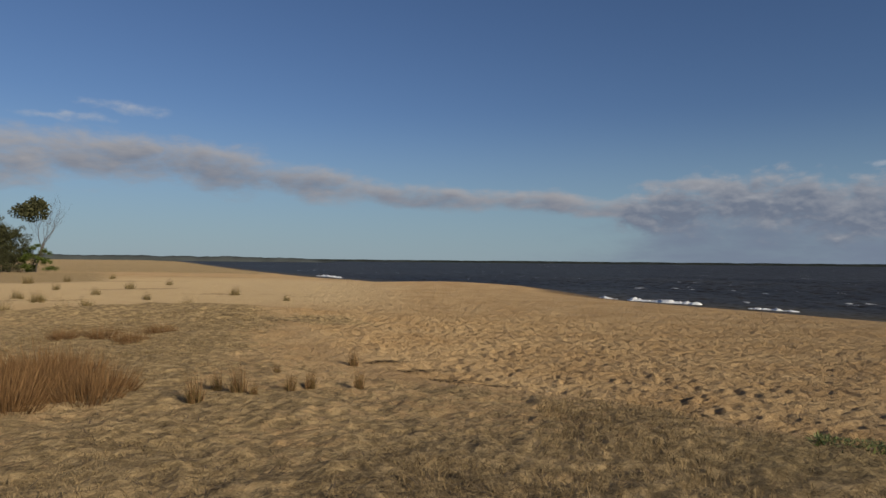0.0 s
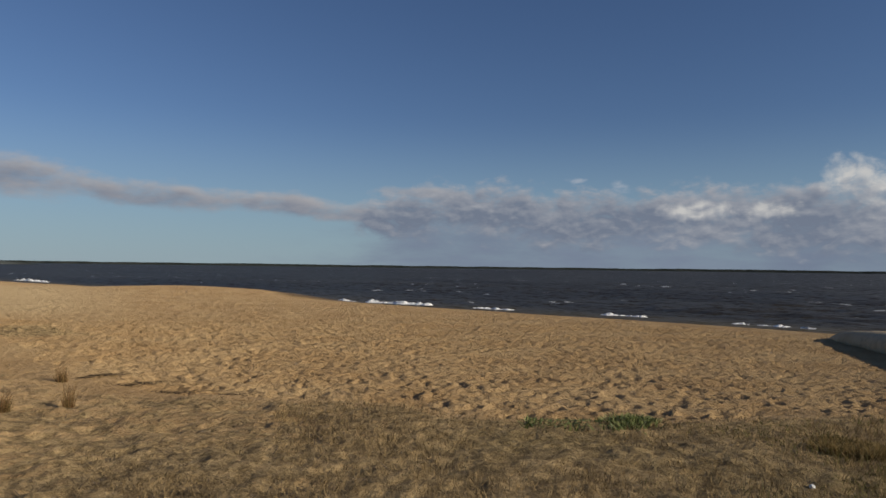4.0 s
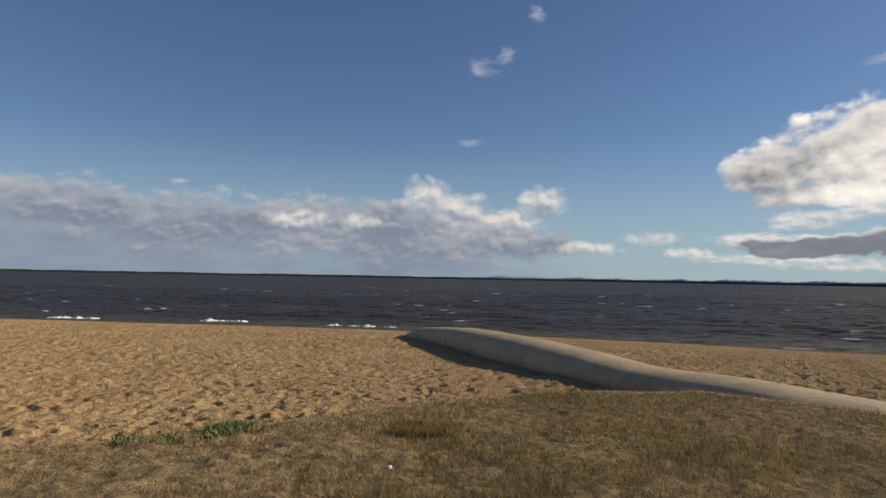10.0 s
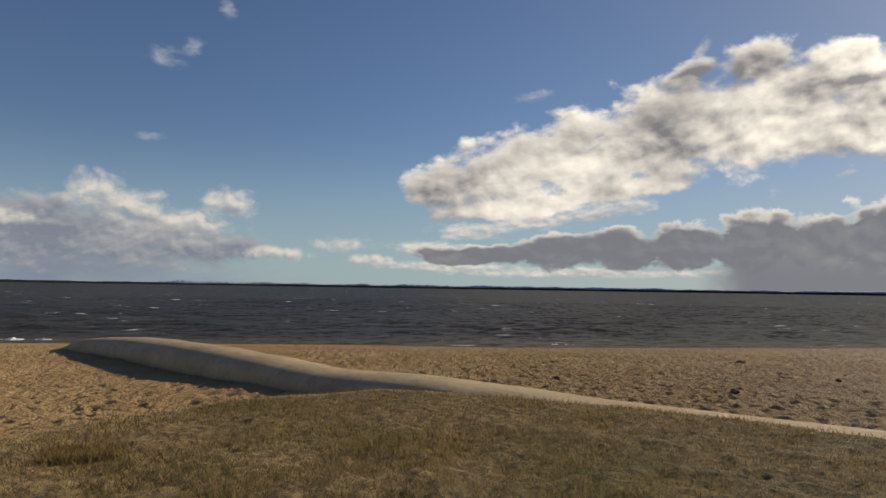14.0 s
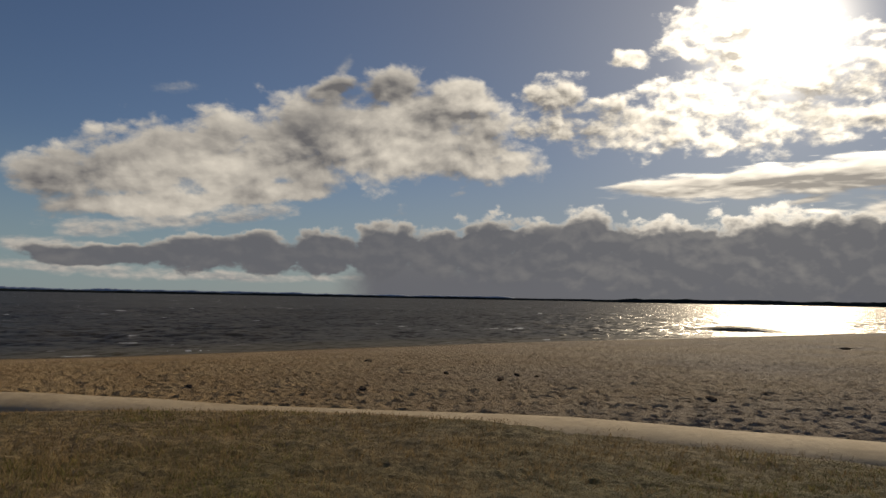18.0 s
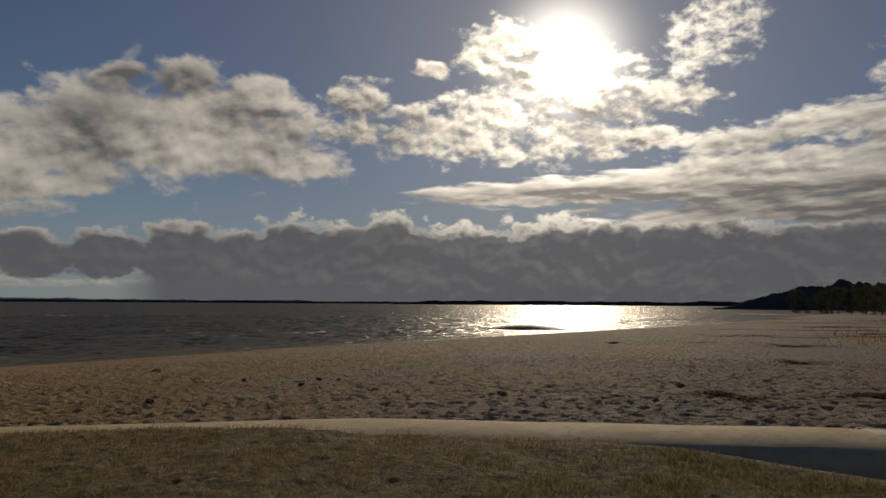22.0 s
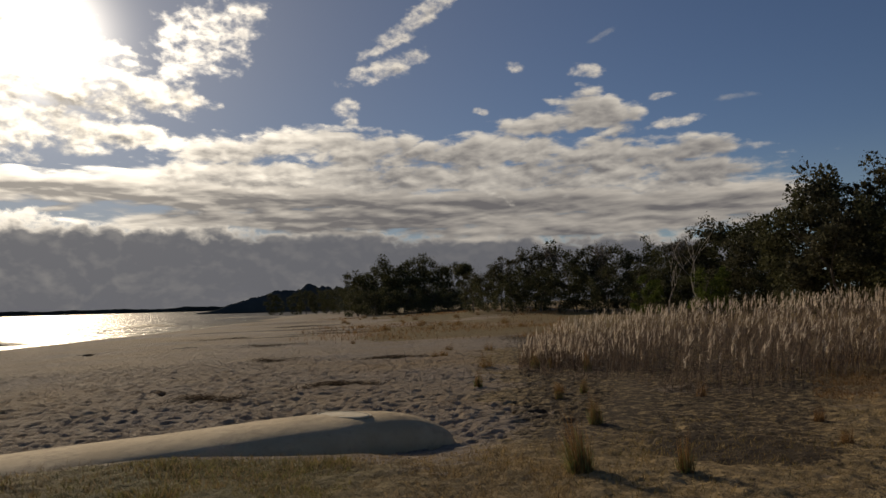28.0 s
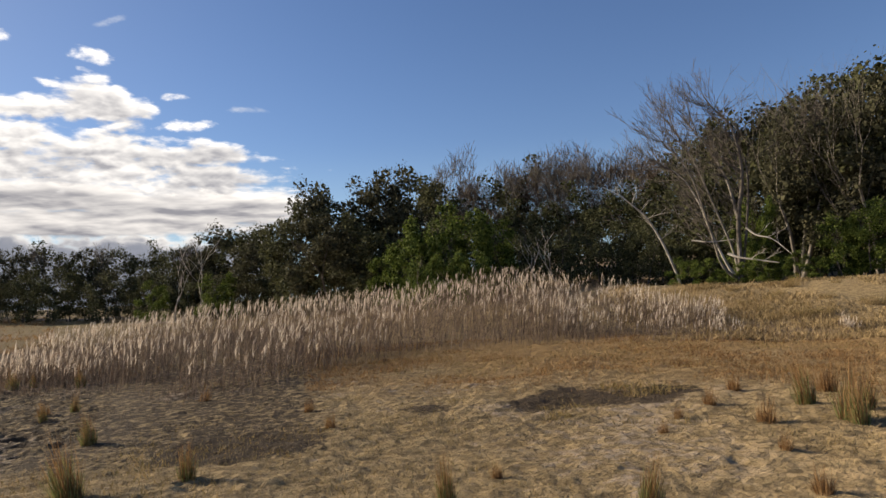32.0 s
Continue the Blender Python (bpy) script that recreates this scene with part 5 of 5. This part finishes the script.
row_of([twiggy, twiggy, dark_b], [(-206.8, 66, 9.6), (-209.2, 67, 10.0), (-211.6, 67, 10.2), (-213.8, 66, 10.4), (-216.0, 66, 10.8), (-218.2, 65, 11.0), (-220.4, 64, 11.0), (-222.6, 62, 10.9), (-224.8, 60, 10.6), (-226.8, 58, 10.6), (-214.5, 56, 7.4), (-218.5, 56, 8.0), (-222.0, 54, 8.2), (-225.6, 53, 8.4), (-210.8, 55, 7.4)], 26, used_trees)
row_of([grey_b, open_gum, dark_a], [(-228.8, 54, 11.4), (-230.6, 52, 12.4), (-232.4, 50, 12.8), (-234.0, 50, 13.2), (-235.6, 49, 14.2), (-237.0, 49, 14.6), (-238.6, 48, 14.2), (-240.2, 47, 14.6), (-241.8, 47, 14.9), (-243.5, 46, 15.2), (-229.6, 47, 8.6), (-233.4, 46, 8.8), (-236.4, 45, 9.4), (-239.6, 44, 9.8), (-242.6, 44, 10.0)], 27, used_trees)
row_of([open_gum], [(-235.2, 44, 13.6, 0.8), (-241.0, 43, 14.4, 0.8)], 28, used_trees)

thin = bare_tree("bare_tree", "leafless grey tree with a fine rounded crown of twigs", 32, BARK, 7, 4, spread=0.5, radius=0.1, fine=0.015)
for i, (az, d, e) in enumerate([(-210.1, 60, 12.0), (-213.0, 62, 10.8), (-215.0, 62, 11.1), (-217.1, 62, 11.7), (-218.6, 61, 11.1), (-220.6, 60, 10.9), (-187.5, 72, 5.0), (-180.4, 84, 4.9), (-176.2, 86, 4.8), (-238.6, 42, 14.2)]):
    stand(thin, az, d, e, 10.0, 67.0 * i, first=i == 0)
pale = bare_tree("dead_sapling", "dead bleached sapling with few crooked branches", 33, BARK_PALE, 7, 2, spread=0.42, radius=0.11, kids=(1, 2), group="dead saplings", fine=0.03)
for i, (az, d, e) in enumerate([(-215.3, 38, 4.5), (-217.4, 38, 4.9), (-188.8, 62, 5.4), (-186.2, 66, 3.6)]):
    stand(pale, az, d, e, 10.0, 80.0 * i, first=i == 0)


def aloft(az, d, el):
    """The place d metres off that stands at the elevation el, seen from the eye."""
    return way(az, el) * (d / math.cos(radians(el))) + Vector((0, 0, EYE))


def limb_line(spots, radius, taper=0.75):
    line = spline([tuple(aloft(a, d, e)) for a, d, e in spots], 6)
    n = len(line)
    return line, [(tuple(line[i]), tuple(line[i + 1]), radius * (1 - taper * i / n), radius * (1 - taper * (i + 1) / n)) for i in range(n - 1)]


def leaning_tree():
    """The big leafless tree: limbs that fan out of one foot, blown over to seaward, ending in fine twigs."""
    r = random.Random(31)
    t = thing("bare_leaning_tree", Matrix(), "big leafless grey tree leaning out from the wood edge", "bare tree", "bare trees of the wood")
    side = Vector((-way(-229.0).y, way(-229.0).x, 0))
    limbs = (((-231.4, 39, -0.2), (-231.5, 39, 4.4), (-232.0, 39, 8.0), (-231.5, 39, 11.5), (-230.1, 39, 13.4)),
             ((-231.3, 39, -0.2), (-230.6, 38.8, 0.8), (-229.6, 38.5, 3.3), (-228.7, 38, 6.1), (-227.6, 37.8, 8.1), (-225.9, 37.6, 9.5)),
             ((-231.3, 39.1, -0.2), (-231.0, 39.2, 2.0), (-229.8, 39.4, 5.8), (-228.6, 39.6, 9.2), (-227.2, 39.6, 12.0)),
             ((-231.2, 38.9, -0.2), (-230.1, 38.4, 1.1), (-229.4, 38, 3.9), (-228.2, 37.5, 8.4), (-226.4, 37, 11.0)),
             ((-231.5, 39, 4.4), (-230.9, 39.5, 7.5), (-229.8, 40, 10.0), (-228.2, 40.3, 12.4)),
             ((-231.5, 39, 0.5), (-231.8, 39.3, 2.0), (-232.3, 39.8, 6.1), (-232.3, 40, 8.8), (-231.6, 40.2, 11.0)))
    for i, spots in enumerate(limbs):
        line, segs = limb_line(spots, 0.14 if i == 0 else 0.09)
        limb = raw("limb", *limb_tubes(segs, 6), BARK if i in (0, 5) else BARK_PALE if i == 1 else BARK_GUM, t)
        twigs = []
        for k in range(len(line) // 3, len(line)):
            for _ in range(2 if k < len(line) - 4 else 5):
                aim = side * r.gauss(0.55, 0.35) + Vector((r.gauss(0, 0.35), r.gauss(0, 0.35), r.gauss(0.75, 0.3)))
                s, _ = grow(r, line[k], aim, r.uniform(0.9, 1.8), 0.024, 2, 0.26, 0.3, kinks=2, kids=(1, 3))
                twigs += [(g[0], g[1], max(g[2], 0.008), max(g[3], 0.006)) for g in s]
        tagged(raw("twig_spray", *limb_tubes(twigs, 3), BARK, limb), kind="stuff")


leaning_tree()


def dead_trunk(name, label, spots, radius, seed):
    """A bleached trunk through places given as azimuth, distance and elevation, with a few stubs."""
    r = random.Random(seed)
    t = thing(name, Matrix(), label, "dead tree", "dead trunks")
    line, segs = limb_line(spots, radius)
    raw("trunk", *limb_tubes(segs, 7), BARK_PALE, t)
    for i in range(len(line) // 3, len(line) - 2, 4):
        s, _ = grow(r, line[i], (r.gauss(0, 1), r.gauss(0, 1), 0.6), 0.7, radius * 0.3, 1, 0.4, 0.3)
        raw("branch", *limb_tubes([g[:4] for g in s], 4), BARK_PALE, t)
    return t


dead_trunk("leaning_dead_trunk", "bleached dead trunk arching out of the wood", [(-227.0, 38, -0.5), (-226.6, 38, 0.9), (-225.9, 37.8, 2.8), (-225.2, 37.6, 4.3), (-224.5, 37.2, 5.4), (-223.6, 37, 6.3), (-222.6, 36.7, 7.2), (-221.4, 36.5, 7.9)], 0.08, 41)
dead_trunk("fallen_limb", "bleached fallen limb lying at the wood edge", [(-230.6, 37.2, 1.9), (-231.4, 37, 1.55), (-232.6, 36.8, 1.3), (-234.1, 36.6, 1.0)], 0.075, 42)
dead_trunk("fallen_limb", "bleached fallen limb lying at the wood edge", [(-228.0, 38, 3.1), (-229.5, 37.6, 2.9), (-231.1, 37.2, 3.0)], 0.05, 43)
dead_trunk("fallen_limb", "bleached fallen limb lying at the wood edge", [(-232.0, 38, 3.8), (-232.7, 37.6, 3.2), (-233.8, 37.2, 2.8), (-235.0, 36.8, 1.6)], 0.05, 44)

# trees at the far end of the beach
stand(dark_a, 32.9, 100, 2.6, turn_=30)
stand(dark_b, 34.2, 104, 3.4, turn_=80)
stand(dark_b, 32.5, 98, 2.7, turn_=140)
stand(dark_a, 33.5, 97, 2.2, turn_=200)
stand(bright_b, 30.9, 96, 0.95, wide=1.3, turn_=10)
stand(dusk, 31.8, 97, 0.8, wide=1.4, turn_=50)
stand(dusk, 33.0, 97, 0.9, wide=1.4, turn_=90)
top_tree = full_tree("umbrella_tree", "slender tree with two high umbrella tufts on crooked trunks", 51, LEAF_DARK, leaves=2600, size=0.3, wide=0.12, low=0.76, lobes=4, inner=500, trunks=2, group="trees at the far dune")
stand(top_tree, 31.2, 100, 4.4, first=True)
stand(top_tree, -169.7, 118, 3.4, turn_=120)


# ---------------------------------------------------------------- drift and foam
def lump(name, label, category, group, az, d, size, mat, seed, sink=0.3, piece="body"):
    """A weathered lump lying on the sand."""
    x, y = at(az, d)
    bm = bmesh.new()
    bmesh.ops.create_icosphere(bm, subdivisions=3, radius=1.0)
    for v in bm.verts:
        k = 1 + 0.35 * noise.noise(v.co * 1.6 + Vector((seed * 7.1, 0, 0))) + 0.15 * noise.noise(v.co * 4.5)
        v.co = Vector((v.co.x * size[0], v.co.y * size[1], v.co.z * size[2])) * k
    t = thing(name, pose(x, y, float(lie(x, y)) + size[2] * (1 - 2 * sink) * 0.5, 0, 0, az + 90 + 25 * math.sin(seed)), label, category, group)
    part(piece, bm, mat, t)
    r = random.Random(seed)
    sticks = [((r.gauss(0, size[0] * 0.5), r.gauss(0, size[1] * 0.5), 0.0), (r.gauss(0, size[0]), r.gauss(0, size[1]), size[2] * r.uniform(0.5, 1.3)), 0.012, 0.005) for _ in range(7)]
    for stick in sticks[:2]:
        raw("stalk", *limb_tubes([stick], 4), mat, t)
    return t


for i, (az, d, k) in enumerate([(-131.3, 14.2, 0.26), (-116.2, 17.0, 0.18), (-103.4, 14.3, 0.24), (-114.8, 16.0, 0.16), (-140.4, 35.4, 0.5), (-103.8, 21.3, 0.35), (-110.3, 17.3, 0.15), (-89.8, 15.3, 0.16), (-145.4, 16.6, 0.3), (-117.8, 16.7, 0.14)]):
    lump("driftwood_lump", "small dark lump of driftwood and weed on the sand", "driftwood", "driftwood on the beach", az, d, (k * 0.8, k * 0.36, 0.04 + 0.05 * k), DRIFT, i + 1)
def weed_mat(az, d, a, b, n, group, label, seed):
    """A thin ragged mat of tangled weed."""
    x0, y0 = at(az, d)
    t = thing("seaweed_mat", pose(x0, y0, float(lie(x0, y0)) + 0.01, 0, 0, az + 12 * math.sin(seed)), label, "seaweed", group)
    along = rng.normal(0, 0.42, n)
    p = np.stack([along * a * 1.3, (rng.normal(0, 0.4, n) + 0.5 * np.sin(along * 4 + seed)) * b, rng.uniform(0, 0.03, n)], -1)
    turn_ = rng.normal(0, 0.8, n)
    go = np.stack([np.cos(turn_), np.sin(turn_), rng.normal(0.02, 0.06, n)], -1) * (rng.uniform(0.06, 0.22, n) * (0.6 + 0.5 * a))[:, None]
    v, q = strips(p, p + go, 0.03 + 0.02 * a, seg=2)
    tagged(raw("tangle", v, q, WEED, t), kind="stuff")


for i, (az, d, a, b) in enumerate([(-163.3, 23.5, 1.1, 0.35), (-159.1, 15.6, 0.85, 0.3), (-148.8, 14.8, 0.7, 0.4), (-153.7, 24.0, 0.7, 0.5), (-153.7, 35, 1.6, 0.8), (-150.4, 46, 2.4, 1.2), (-156.4, 70, 3.0, 1.2), (-159.5, 52, 2.5, 0.8)]):
    weed_mat(az, d, a, b * 1.7, 620, "seaweed mats on the beach", "flat dark mat of dried seaweed on the sand", i + 20)
for i, (az, d, a, b) in enumerate([(-10.3, 9.0, 0.3, 0.08), (-16.1, 8.35, 0.34, 0.09), (-3.7, 9.1, 0.4, 0.07), (-0.4, 10.0, 0.5, 0.08), (2.0, 10.8, 0.45, 0.07), (-8.4, 8.9, 0.3, 0.06), (4.5, 11.6, 0.5, 0.08), (-13.4, 8.7, 0.25, 0.06), (13.4, 17.6, 0.6, 0.25), (17.5, 18.2, 0.6, 0.2)]):
    weed_mat(az, d, a * 0.8, b, 90, "weed strands at the turf edge", "thin strand of dark drift weed along the turf edge", i + 40)
lump("white_pebble", "small white pebble in the turf", "pebble", "", -50.2, 5.7, (0.022, 0.018, 0.02), FOAM, 61, 0.2)


def breaker(az0, az1, off, high, seed, label):
    """One low breaking wave: a ragged crest of foam, lying along the water's edge."""
    n = 180
    az = np.linspace(az0, az1, n)
    px, py = [], []
    for a in az:
        d = np.linspace(20, 140, 900)
        w = way(a)
        s = inland(w.x * d, w.y * d)
        k = int(np.argmax(s < -off))
        px.append(w.x * d[k]), py.append(w.y * d[k])
    px, py = np.array(px), np.array(py)
    px, py = np.convolve(np.pad(px, 12, "edge"), np.ones(25) / 25, "valid"), np.convolve(np.pad(py, 12, "edge"), np.ones(25) / 25, "valid")
    f = np.linspace(0, 1, n)
    tall = high * np.sin(math.pi * f) ** 0.4 * np.clip(0.45 + 0.8 * wander(px, py, 1.1, seed, 5, 0.75), 0.05, 1.2)
    t = thing("breaking_wave", Matrix(), label, "wave", "breaking waves along the beach")
    across = np.array([(-1.3, 0.02), (-0.75, 0.25), (-0.3, 0.75), (0.0, 1.0), (0.35, 0.8), (0.8, 0.3), (1.3, 0.0)])
    gxn, gyn = np.gradient(px), np.gradient(py)
    ln = np.hypot(gxn, gyn)
    nx, ny = gyn / ln, -gxn / ln
    v = []
    for k, (o, h) in enumerate(across):
        j = 0.12 * wander(px * 3, py * 3, 1.0, seed + k, 3)
        v.append(np.stack([px + nx * (o * 0.4 + j), py + ny * (o * 0.4 + j), SEA - 0.04 + 0.75 * tall * np.clip(h + 0.35 * wander(px * 4, py * 4, 1.0, seed + 9 + k, 3), 0, 1.4)], -1))
    k = np.arange(7 * n).reshape(7, n)
    q = np.stack([k[:-1, :-1], k[:-1, 1:], k[1:, 1:], k[1:, :-1]], -1).reshape(-1, 4)
    raw("foam_crest", np.concatenate(v), q, FOAM, t)


breaker(-12.5, -21.0, 2.0, 0.42, 201, "white breaking wave close to the beach")
breaker(-6.5, -9.8, 2.2, 0.25, 202, "small white breaking wave by the sand spit")
breaker(-24.0, -28.0, 1.6, 0.2, 203, "small white breaking wave close to the beach")
breaker(-33.0, -38.5, 2.4, 0.3, 204, "small white breaking wave close to the beach")
breaker(-44.0, -51.0, 1.8, 0.25, 205, "small white breaking wave near the tube")
breaker(-87.0, -92.0, 1.2, 0.25, 206, "small white breaking wave close to the beach")
breaker(8.5, 10.5, 3.0, 0.5, 207, "white breaking wave off the far spit")
breaker(-117.0, -120.0, 1.0, 0.2, 208, "small white breaking wave close to the beach")
